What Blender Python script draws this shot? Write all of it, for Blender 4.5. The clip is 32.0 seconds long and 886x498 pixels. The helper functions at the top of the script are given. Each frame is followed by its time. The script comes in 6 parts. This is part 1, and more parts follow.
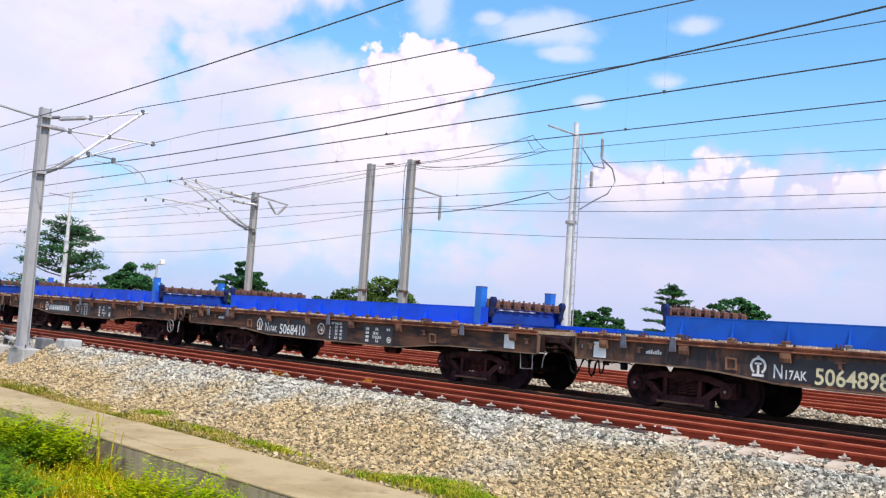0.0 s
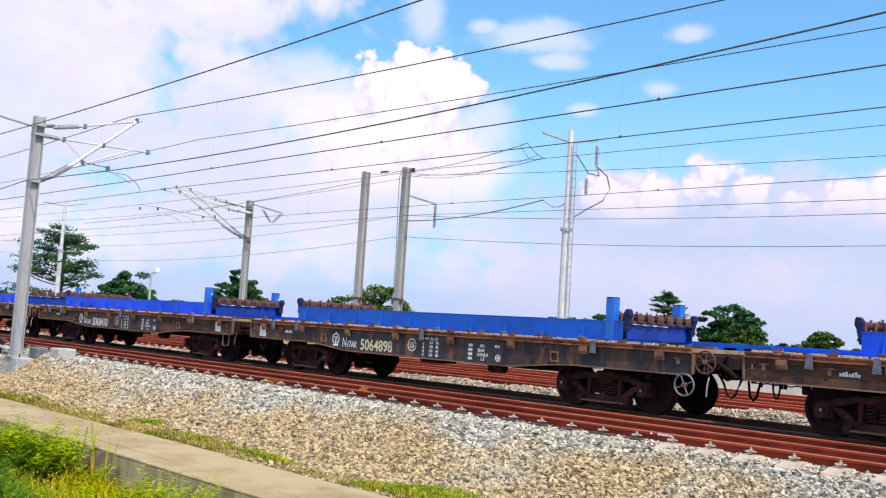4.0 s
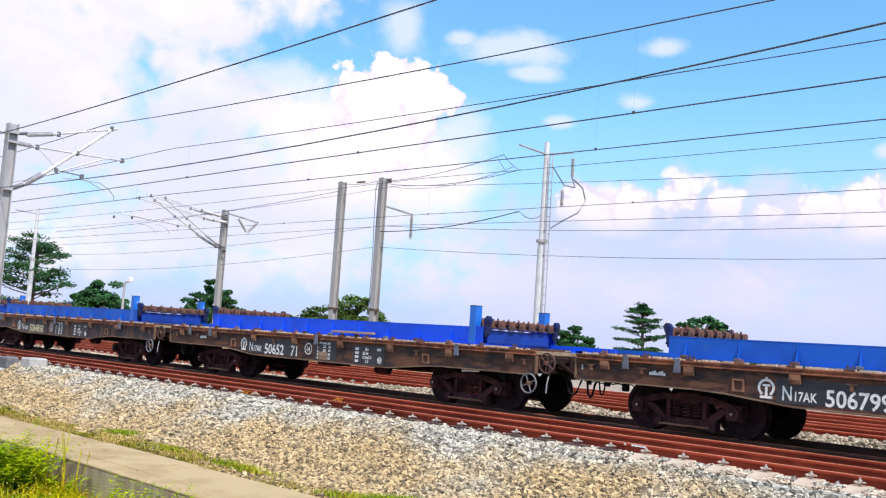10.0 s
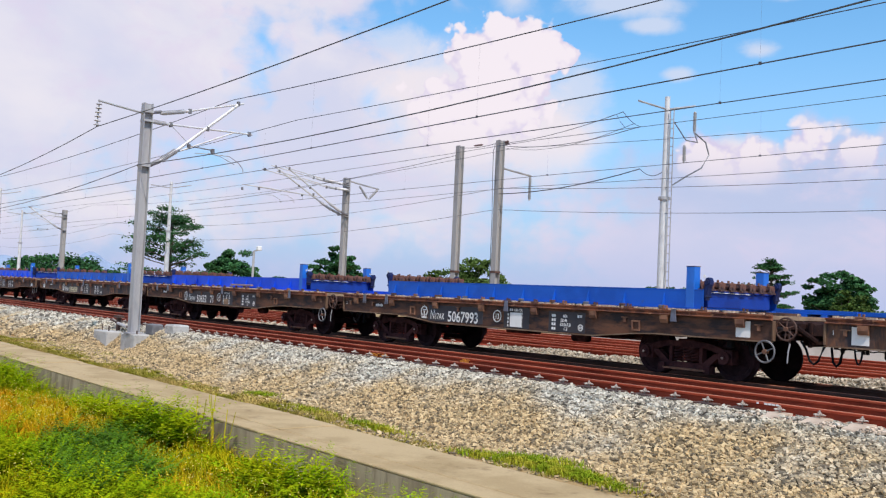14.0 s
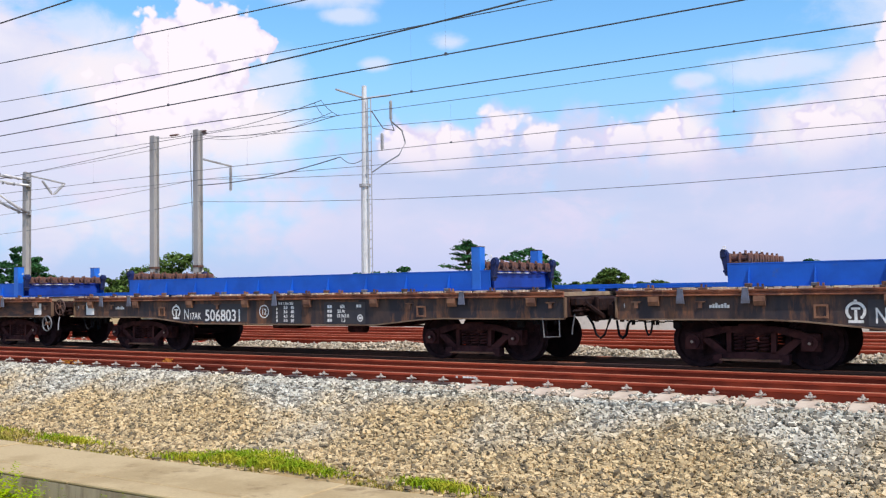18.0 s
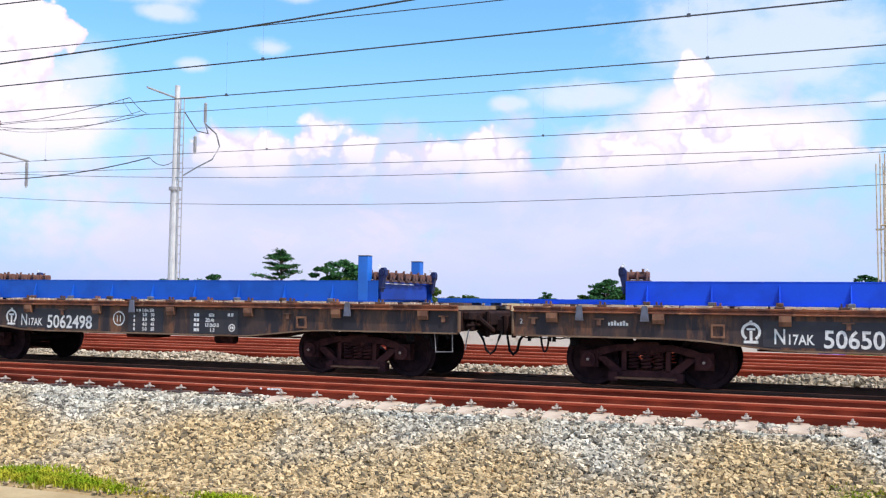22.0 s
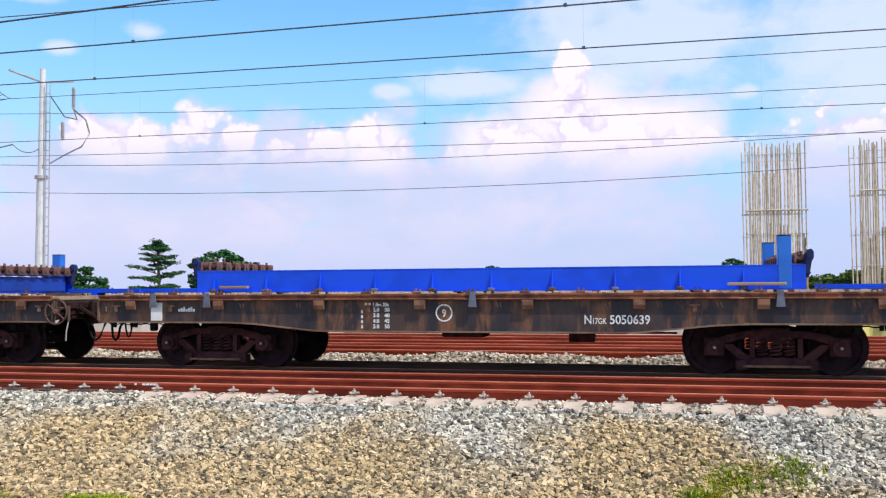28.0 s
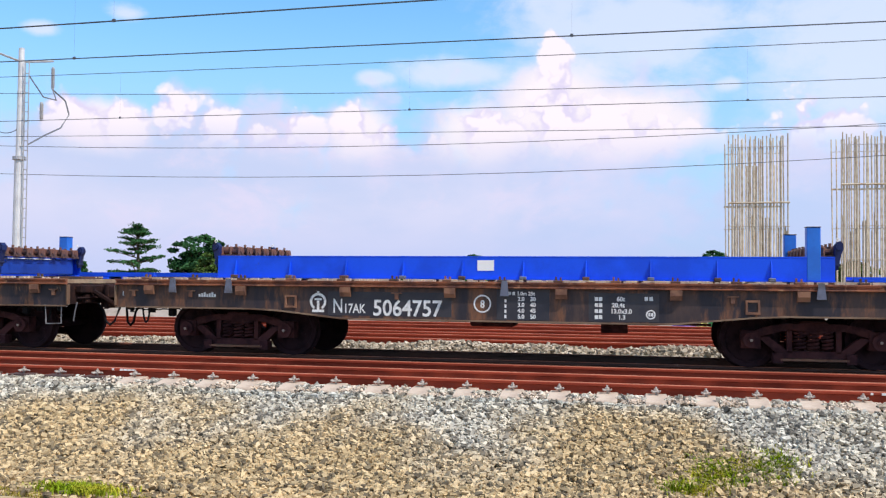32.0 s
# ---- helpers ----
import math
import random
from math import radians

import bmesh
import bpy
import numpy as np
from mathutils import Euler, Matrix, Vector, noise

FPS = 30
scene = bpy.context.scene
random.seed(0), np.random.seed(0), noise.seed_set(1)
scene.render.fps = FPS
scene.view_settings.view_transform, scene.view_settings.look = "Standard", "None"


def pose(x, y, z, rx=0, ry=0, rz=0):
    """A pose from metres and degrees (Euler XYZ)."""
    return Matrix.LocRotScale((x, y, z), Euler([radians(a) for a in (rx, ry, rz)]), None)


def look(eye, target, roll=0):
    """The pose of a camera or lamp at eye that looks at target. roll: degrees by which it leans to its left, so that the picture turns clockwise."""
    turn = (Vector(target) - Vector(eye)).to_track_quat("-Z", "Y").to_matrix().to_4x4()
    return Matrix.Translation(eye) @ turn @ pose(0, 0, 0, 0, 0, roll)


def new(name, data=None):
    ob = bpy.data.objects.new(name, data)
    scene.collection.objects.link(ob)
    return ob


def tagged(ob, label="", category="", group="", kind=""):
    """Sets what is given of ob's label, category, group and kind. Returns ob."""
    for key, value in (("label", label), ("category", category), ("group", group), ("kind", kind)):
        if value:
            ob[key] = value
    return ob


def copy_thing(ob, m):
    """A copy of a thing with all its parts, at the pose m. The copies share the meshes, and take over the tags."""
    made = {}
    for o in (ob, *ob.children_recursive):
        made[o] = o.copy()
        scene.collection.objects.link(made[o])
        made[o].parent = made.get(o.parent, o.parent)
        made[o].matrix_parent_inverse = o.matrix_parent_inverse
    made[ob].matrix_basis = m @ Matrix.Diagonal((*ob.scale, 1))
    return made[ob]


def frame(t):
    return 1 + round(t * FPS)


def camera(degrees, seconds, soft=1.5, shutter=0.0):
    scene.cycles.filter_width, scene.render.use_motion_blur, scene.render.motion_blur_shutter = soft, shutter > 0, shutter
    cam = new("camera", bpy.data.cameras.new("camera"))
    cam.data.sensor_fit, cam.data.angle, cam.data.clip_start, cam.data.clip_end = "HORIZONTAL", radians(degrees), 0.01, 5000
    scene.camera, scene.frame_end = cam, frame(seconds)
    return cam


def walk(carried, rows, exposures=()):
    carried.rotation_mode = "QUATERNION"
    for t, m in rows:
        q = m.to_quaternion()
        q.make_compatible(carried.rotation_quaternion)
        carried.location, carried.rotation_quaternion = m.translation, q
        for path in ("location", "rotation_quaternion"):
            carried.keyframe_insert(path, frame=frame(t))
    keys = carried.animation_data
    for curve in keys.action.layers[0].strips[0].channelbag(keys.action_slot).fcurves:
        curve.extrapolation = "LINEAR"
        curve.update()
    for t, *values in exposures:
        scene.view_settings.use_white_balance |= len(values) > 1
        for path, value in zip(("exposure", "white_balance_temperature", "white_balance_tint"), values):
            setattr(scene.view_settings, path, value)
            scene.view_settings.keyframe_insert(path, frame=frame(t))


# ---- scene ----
# ---- camera and its walk ----
EYE_Z = 1.405
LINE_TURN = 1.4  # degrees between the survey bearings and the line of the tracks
PATH = [
    (0, -0.179, -0.172, 45.12, 4.43, 3.73),
    (0.5, -0.184, -0.176, 45.14, 4.52, 3.58),
    (1, -0.185, -0.178, 45.18, 4.57, 3.60),
    (1.5, -0.184, -0.177, 45.07, 4.58, 3.65),
    (2, -0.185, -0.178, 44.86, 4.53, 3.56),
    (2.5, -0.187, -0.177, 44.63, 4.50, 3.52),
    (3, -0.190, -0.176, 44.64, 4.61, 3.43),
    (3.5, -0.190, -0.172, 44.78, 4.78, 3.45),
    (5.5, -0.202, -0.157, 44.94, 5.24, 3.85),
    (6, -0.202, -0.151, 44.88, 5.20, 4.13),
    (6.5, -0.192, -0.154, 44.84, 5.09, 4.32),
    (7, -0.186, -0.156, 44.74, 5.19, 4.34),
    (7.5, -0.179, -0.157, 44.44, 5.28, 4.15),
    (8, -0.176, -0.160, 44.15, 5.36, 3.95),
    (8.5, -0.174, -0.164, 43.99, 5.30, 3.68),
    (9, -0.173, -0.168, 43.78, 5.42, 3.63),
    (9.5, -0.171, -0.180, 43.44, 5.56, 3.64),
    (10, -0.167, -0.191, 43.40, 5.68, 3.75),
    (10.5, -0.161, -0.202, 43.54, 5.69, 3.93),
    (11, -0.157, -0.217, 43.84, 5.78, 4.08),
    (11.5, -0.151, -0.233, 43.79, 6.15, 3.72),
    (12, -0.144, -0.253, 44.51, 6.44, 3.33),
    (12.5, -0.138, -0.278, 45.66, 6.05, 3.09),
    (13, -0.132, -0.304, 46.99, 4.99, 3.17),
    (13.5, -0.122, -0.336, 48.65, 3.79, 3.05),
    (14, -0.107, -0.367, 50.57, 2.92, 2.65),
    (14.5, -0.085, -0.395, 51.99, 2.59, 2.22),
    (16.5, -0.088, -0.325, 49.84, 2.61, 1.61),
    (17, -0.083, -0.306, 44.85, 3.08, 0.71),
    (17.5, -0.076, -0.285, 38.66, 3.20, -0.32),
    (18, -0.079, -0.267, 32.56, 2.53, -0.88),
    (18.5, -0.078, -0.247, 29.83, 2.14, -1.06),
    (19, -0.073, -0.240, 27.58, 1.78, -0.62),
    (19.5, -0.065, -0.233, 25.56, 2.06, -0.26),
    (20, -0.059, -0.230, 23.95, 2.38, -0.03),
    (20.5, -0.052, -0.224, 22.92, 2.72, 0.17),
    (21, -0.044, -0.218, 22.03, 2.96, 0.32),
    (21.5, -0.038, -0.213, 21.64, 3.12, 0.52),
    (22, -0.032, -0.209, 21.16, 3.24, 0.65),
    (22.5, -0.026, -0.204, 20.70, 3.30, 0.67),
    (23, -0.018, -0.200, 19.79, 3.41, 0.40),
    (23.5, -0.010, -0.197, 18.74, 3.60, -0.25),
    (24, 0.000, -0.202, 17.58, 3.25, -0.90),
    (24.5, 0.007, -0.212, 16.44, 2.55, -1.08),
    (25, -0.008, -0.189, 15.77, 2.13, -0.78),
    (25.5, -0.012, -0.172, 14.97, 2.15, -0.57),
    (27.5, -0.020, -0.135, 13.96, 2.36, -0.32),
    (28, -0.025, -0.128, 13.98, 2.53, -0.33),
    (28.5, -0.029, -0.123, 14.04, 2.54, -0.26),
    (29, -0.029, -0.117, 13.98, 2.51, -0.17),
    (29.5, -0.030, -0.111, 13.89, 2.43, -0.04),
    (30, -0.036, -0.101, 13.75, 2.40, 0.18),
    (30.5, -0.041, -0.083, 13.56, 2.30, 0.35),
    (31, -0.052, -0.060, 13.40, 2.10, 0.46),
    (31.5, -0.073, -0.031, 13.10, 1.91, 0.46),
    (32, -0.098, 0.005, 12.84, 1.79, 0.42),
]


def aim(x, y, yaw, pitch, roll):
    a, p = radians(yaw), radians(pitch)
    eye = Vector((x, y, EYE_Z))
    return look(eye, eye + Vector((-math.sin(a) * math.cos(p), math.cos(a) * math.cos(p), math.sin(p))), roll)


cam = camera(51.2, 32.0, soft=1.25)
walk(cam, [(t, aim(x, y, yaw, pitch, roll)) for t, x, y, yaw, pitch, roll in PATH],
     exposures=[(0, -0.06, 6500, 20), (5, -0.03, 6500, 20), (9.5, 0.03, 6500, 20), (11.2, 0.18, 6500, 20), (12.2, 0.27, 6500, 20), (12.9, -0.02, 6500, 20), (13.7, -0.26, 6500, 20), (16.0, -0.30, 6500, 20), (18.0, -0.12, 6500, 20), (20.5, -0.12, 6500, 20), (22, 0.04, 6500, 20), (24, -0.02, 6500, 20), (25, -0.06, 6500, 20), (28, -0.03, 6500, 20), (31, -0.03, 6500, 20), (32, -0.07, 6500, 20)])

# ---- light ----
SUN_DIR = Vector((0.56, -0.23, 0.80)).normalized()
sun = new("sun", bpy.data.lights.new("sun", "SUN"))
sun.data.energy, sun.data.angle, sun.data.color = 4.8, radians(0.55), (1.0, 0.93, 0.80)
sun.matrix_world = look((0, 0, 60), Vector((0, 0, 60)) - SUN_DIR)


def lk(nt, a, b):
    nt.links.new(a, b)


def nd(nt, kind, **kw):
    n = nt.nodes.new(kind)
    for k, v in kw.items():
        n.inputs[k.replace("_", " ")].default_value = v
    return n


def mth(nt, op, a, b=None, c=None, clamp=False):
    n = nt.nodes.new("ShaderNodeMath")
    n.operation, n.use_clamp = op, clamp
    for i, v in enumerate((a, b, c)):
        if v is None:
            continue
        if isinstance(v, (int, float)):
            n.inputs[i].default_value = v
        else:
            lk(nt, v, n.inputs[i])
    return n.outputs[0]


def mixc(nt, f, a, b, blend="MIX"):
    n = nt.nodes.new("ShaderNodeMix")
    n.data_type, n.blend_type = "RGBA", blend
    for s, v in ((n.inputs[0], f), (n.inputs[6], a), (n.inputs[7], b)):
        if isinstance(v, (int, float)):
            s.default_value = v
        elif isinstance(v, tuple):
            s.default_value = (*v[:3], 1)
        else:
            lk(nt, v, s)
    return n.outputs[2]


def ramp(nt, f, lo, hi):
    n = nt.nodes.new("ShaderNodeMapRange")
    n.interpolation_type = "SMOOTHSTEP"
    n.inputs["From Min"].default_value, n.inputs["From Max"].default_value = lo, hi
    lk(nt, f, n.inputs["Value"])
    return n.outputs["Result"]


def sky_world():
    w = bpy.data.worlds.new("tropical_sky")
    scene.world = w
    w.use_nodes = True
    nt = w.node_tree
    nt.nodes.clear()
    out, bg = nt.nodes.new("ShaderNodeOutputWorld"), nt.nodes.new("ShaderNodeBackground")
    sky = nt.nodes.new("ShaderNodeTexSky")
    sky.sky_type, sky.sun_disc = "NISHITA", False
    sky.sun_elevation = math.asin(SUN_DIR.z)
    sky.sun_rotation = math.atan2(SUN_DIR.x, SUN_DIR.y)
    sky.air_density, sky.dust_density, sky.ozone_density = 1.0, 1.2, 2.0
    tc = nt.nodes.new("ShaderNodeTexCoord")
    sep = nt.nodes.new("ShaderNodeSeparateXYZ")
    lk(nt, tc.outputs["Generated"], sep.inputs[0])
    az = mth(nt, "ARCTAN2", mth(nt, "MULTIPLY", sep.outputs[0], -1.0), sep.outputs[1])
    el = mth(nt, "ARCSINE", sep.outputs[2])
    az = mth(nt, "ADD", az, radians(LINE_TURN))
    com = nt.nodes.new("ShaderNodeCombineXYZ")
    lk(nt, az, com.inputs[0]), lk(nt, el, com.inputs[1])

    def noise_at(scale, detail, rough, stretch=1.0, off=0.0, dist=0.0):
        mp = nt.nodes.new("ShaderNodeMapping")
        mp.inputs["Scale"].default_value = (1.0, stretch, 1.0)
        mp.inputs["Location"].default_value = (off, off * 0.7, off)
        lk(nt, com.outputs[0], mp.inputs[0])
        n = nd(nt, "ShaderNodeTexNoise", Scale=scale, Detail=detail, Roughness=rough, Distortion=dist)
        lk(nt, mp.outputs[0], n.inputs["Vector"])
        return n.outputs["Fac"]

    fine = noise_at(17.0, 9.0, 0.62, 1.3, 7.7, 0.35)
    cauli = noise_at(34.0, 7.0, 0.62, 1.15, 2.3, 0.5)
    soft = noise_at(2.6, 6.0, 0.55, 2.0, 5.3, 0.3)
    shade = noise_at(11.0, 7.0, 0.6, 1.5, 9.1, 0.4)

    def billow(scale, stretch, off, detail):
        """Rounded, heaped lobes, as on the tops of cumulus."""
        mp = nt.nodes.new("ShaderNodeMapping")
        mp.inputs["Scale"].default_value = (1.0, stretch, 1.0)
        mp.inputs["Location"].default_value = (off, off * 0.6, 0.0)
        lk(nt, com.outputs[0], mp.inputs[0])
        warp = nd(nt, "ShaderNodeTexNoise", Scale=scale * 1.6, Detail=3.0)
        lk(nt, mp.outputs[0], warp.inputs["Vector"])
        sway = nt.nodes.new("ShaderNodeVectorMath")
        sway.operation = "MULTIPLY_ADD"
        lk(nt, warp.outputs["Color"], sway.inputs[0])
        sway.inputs[1].default_value = (0.35 / scale,) * 3
        lk(nt, mp.outputs[0], sway.inputs[2])
        v = nt.nodes.new("ShaderNodeTexVoronoi")
        v.voronoi_dimensions, v.feature = "2D", "SMOOTH_F1"
        v.inputs["Scale"].default_value, v.inputs["Detail"].default_value = scale, detail
        v.inputs["Roughness"].default_value, v.inputs["Smoothness"].default_value = 0.55, 0.35
        lk(nt, sway.outputs[0], v.inputs["Vector"])
        return mth(nt, "SUBTRACT", 1.0, v.outputs["Distance"])

    def blob(a, e, ra, re):
        x = mth(nt, "DIVIDE", mth(nt, "SUBTRACT", az, radians(a)), radians(ra))
        y = mth(nt, "DIVIDE", mth(nt, "SUBTRACT", el, radians(e)), radians(re))
        r2 = mth(nt, "ADD", mth(nt, "MULTIPLY", x, x), mth(nt, "MULTIPLY", y, y))
        return mth(nt, "SUBTRACT", 1.0, mth(nt, "SQRT", r2))

    def joined(list_of):
        out = None
        for h in list_of:
            q = blob(*h)
            out = q if out is None else mth(nt, "SMOOTH_MAX", out, q, 0.10)
        return out

    def around(n, amount, mid=0.5):
        return mth(nt, "MULTIPLY", mth(nt, "SUBTRACT", n, mid), amount)

    lobes, curls = billow(17.0, 1.1, 1.7, 2.0), billow(44.0, 1.0, 4.1, 2.0)
    # bright cumulus heads: bearing, elevation and half-widths in degrees
    tower = joined([(48.3, 15.7, 2.3, 1.9), (50.6, 14.7, 2.2, 1.9), (46.2, 15.0, 2.3, 1.7), (44.9, 14.9, 1.2, 0.9), (49.3, 13.2, 3.6, 2.7), (47.4, 12.9, 2.4, 2.2), (51.4, 11.6, 3.6, 2.3), (48.7, 11.2, 2.9, 2.1), (51.6, 9.9, 3.0, 2.0)])
    glow = joined([(51.0, 11.2, 8.6, 5.8), (53.5, 12.6, 6.0, 3.0), (46.0, 9.6, 5.0, 3.6), (7.2, 10.3, 4.2, 3.4), (3.0, 9.3, 6.0, 2.8), (12.2, 8.6, 3.4, 2.6), (19.4, 8.8, 2.6, 2.2), (34.5, 8.6, 3.8, 2.0)])
    heads = joined([(36.0, 9.3, 2.4, 1.6), (33.6, 8.6, 2.2, 1.9), (30.6, 9.5, 1.5, 1.7), (27.8, 8.8, 1.6, 1.5), (25.4, 8.2, 1.6, 1.2), (23.2, 8.8, 1.7, 1.5), (19.8, 9.3, 1.3, 1.8), (17.9, 8.3, 1.7, 1.6), (16.7, 7.4, 1.7, 1.5), (14.6, 7.4, 1.7, 1.4), (11.9, 9.2, 1.7, 2.0), (10.0, 8.3, 1.7, 1.9), (11.0, 7.6, 2.6, 1.6),
                    (7.3, 12.2, 1.3, 3.2), (7.2, 9.6, 2.4, 2.4), (4.6, 9.0, 2.4, 2.0), (1.6, 8.4, 2.4, 1.5), (-1.2, 8.0, 2.6, 1.3), (-8.0, 8.4, 3.0, 2.6), (28.9, 4.6, 1.3, 0.9), (26.0, 3.9, 2.0, 0.7)])
    bank = joined([(76, 13, 19, 14), (60.0, 13.2, 6.0, 3.2), (65.3, 20.6, 12.4, 6.2), (58, 8, 14, 6.5), (33, 3.8, 15, 6.0), (12, 4.0, 16, 6.2), (35.5, 7.0, 5.0, 4.0), (30.2, 7.0, 4.6, 4.0), (24.6, 6.6, 5.0, 4.1), (18.9, 6.8, 4.2, 4.4), (14.4, 6.0, 4.5, 4.0), (11.2, 7.2, 4.0, 4.4), (6.0, 8.4, 8, 4.0), (-12, 4, 14, 5.2), (110, 14, 26, 16), (160, 20, 30, 18), (-60, 16, 30, 14), (-120, 22, 30, 16)])
    veil = joined([(48.0, 19.0, 1.8, 2.2), (55.5, 15.0, 2.6, 1.6), (3.0, 15.0, 9.5, 4.6), (-12.0, 13.5, 12.0, 9.0), (6.0, 11.8, 7.0, 2.2), (41.5, 18.0, 3.8, 1.2), (40.0, 16.7, 2.0, 0.6), (44.5, 18.6, 1.4, 0.6), (33.4, 15.1, 1.4, 0.7), (31.8, 18.3, 1.8, 0.7), (18.6, 12.2, 1.5, 0.5), (-3.0, 11.5, 1.2, 0.7), (38.0, 13.8, 1.2, 0.5), (44.0, 12.8, 2.2, 2.6), (13.0, 12.6, 4.5, 1.0)])
    heap = mth(nt, "ADD", around(lobes, 1.2, 0.22), around(curls, 0.7, 0.22))
    tower_m = ramp(nt, mth(nt, "ADD", tower, mth(nt, "ADD", mth(nt, "MULTIPLY", heap, 0.55), around(cauli, 0.25))), 0.06, 0.22)
    glow_m = mth(nt, "MULTIPLY", ramp(nt, mth(nt, "ADD", glow, mth(nt, "ADD", around(fine, 0.7), around(soft, 0.5))), -0.05, 0.60), 0.95)
    head_m = ramp(nt, mth(nt, "ADD", heads, mth(nt, "ADD", mth(nt, "MULTIPLY", heap, 0.62), around(cauli, 0.25))), 0.0, 0.38)
    bank_m = ramp(nt, mth(nt, "ADD", bank, mth(nt, "ADD", around(fine, 1.0), mth(nt, "ADD", around(soft, 0.8), around(lobes, 0.5, 0.22)))), -0.18, 0.46)
    veil_m = mth(nt, "MULTIPLY", ramp(nt, mth(nt, "ADD", veil, mth(nt, "ADD", around(shade, 1.5), around(fine, 0.9))), -0.15, 0.70), 0.78)
    blue = mixc(nt, 1.0, sky.outputs[0], (1.27, 2.22, 2.40), "MULTIPLY")
    col = mixc(nt, mth(nt, "MULTIPLY", ramp(nt, el, 0.31, 0.04), 0.78), blue, (4.8, 6.95, 9.9))
    col = mixc(nt, veil_m, col, (8.0, 9.1, 10.3))
    pale = mixc(nt, ramp(nt, soft, 0.40, 0.62), (6.1, 7.2, 9.4), (7.55, 7.95, 9.7))
    right = mixc(nt, ramp(nt, soft, 0.40, 0.62), (5.5, 7.1, 9.7), (6.9, 7.7, 9.8))
    pale = mixc(nt, ramp(nt, az, 0.30, -0.02), pale, right)
    left = mixc(nt, ramp(nt, soft, 0.36, 0.58), (7.9, 8.4, 9.8), (10.1, 10.0, 10.1))
    pale = mixc(nt, ramp(nt, az, 0.66, 1.0), pale, left)
    pale = mixc(nt, mth(nt, "MULTIPLY", ramp(nt, shade, 0.48, 0.66), mth(nt, "ADD", mth(nt, "MULTIPLY", ramp(nt, az, 0.0, 0.3), 0.27), 0.18)), pale, (9.1, 8.2, 9.7))
    col = mixc(nt, mth(nt, "MULTIPLY", bank_m, 0.93), col, pale)
    col = mixc(nt, mth(nt, "MULTIPLY", glow_m, ramp(nt, el, 0.09, 0.17)), col, (10.1, 9.9, 10.0))
    lit = mth(nt, "MULTIPLY", ramp(nt, el, 0.105, 0.170), ramp(nt, mth(nt, "ADD", heads, mth(nt, "MULTIPLY", heap, 1.7)), -0.05, 0.55))
    white = mixc(nt, lit, (8.0, 7.8, 9.7), (10.4, 10.1, 10.3))
    col = mixc(nt, mth(nt, "MULTIPLY", head_m, mth(nt, "ADD", mth(nt, "MULTIPLY", ramp(nt, el, 0.115, 0.175), 0.84), 0.12)), col, white)
    lit = ramp(nt, mth(nt, "ADD", tower, mth(nt, "MULTIPLY", heap, 1.5)), -0.1, 0.5)
    white = mixc(nt, lit, (8.8, 8.5, 9.9), (10.7, 10.4, 10.6))
    col = mixc(nt, mth(nt, "MULTIPLY", tower_m, ramp(nt, el, 0.13, 0.20)), col, white)
    col = mixc(nt, mth(nt, "MULTIPLY", ramp(nt, el, 0.085, 0.0), 0.85), col, (5.6, 6.8, 9.5))
    lk(nt, col, bg.inputs[0])
    bg.inputs[1].default_value = 0.1
    lk(nt, bg.outputs[0], out.inputs[0])


sky_world()

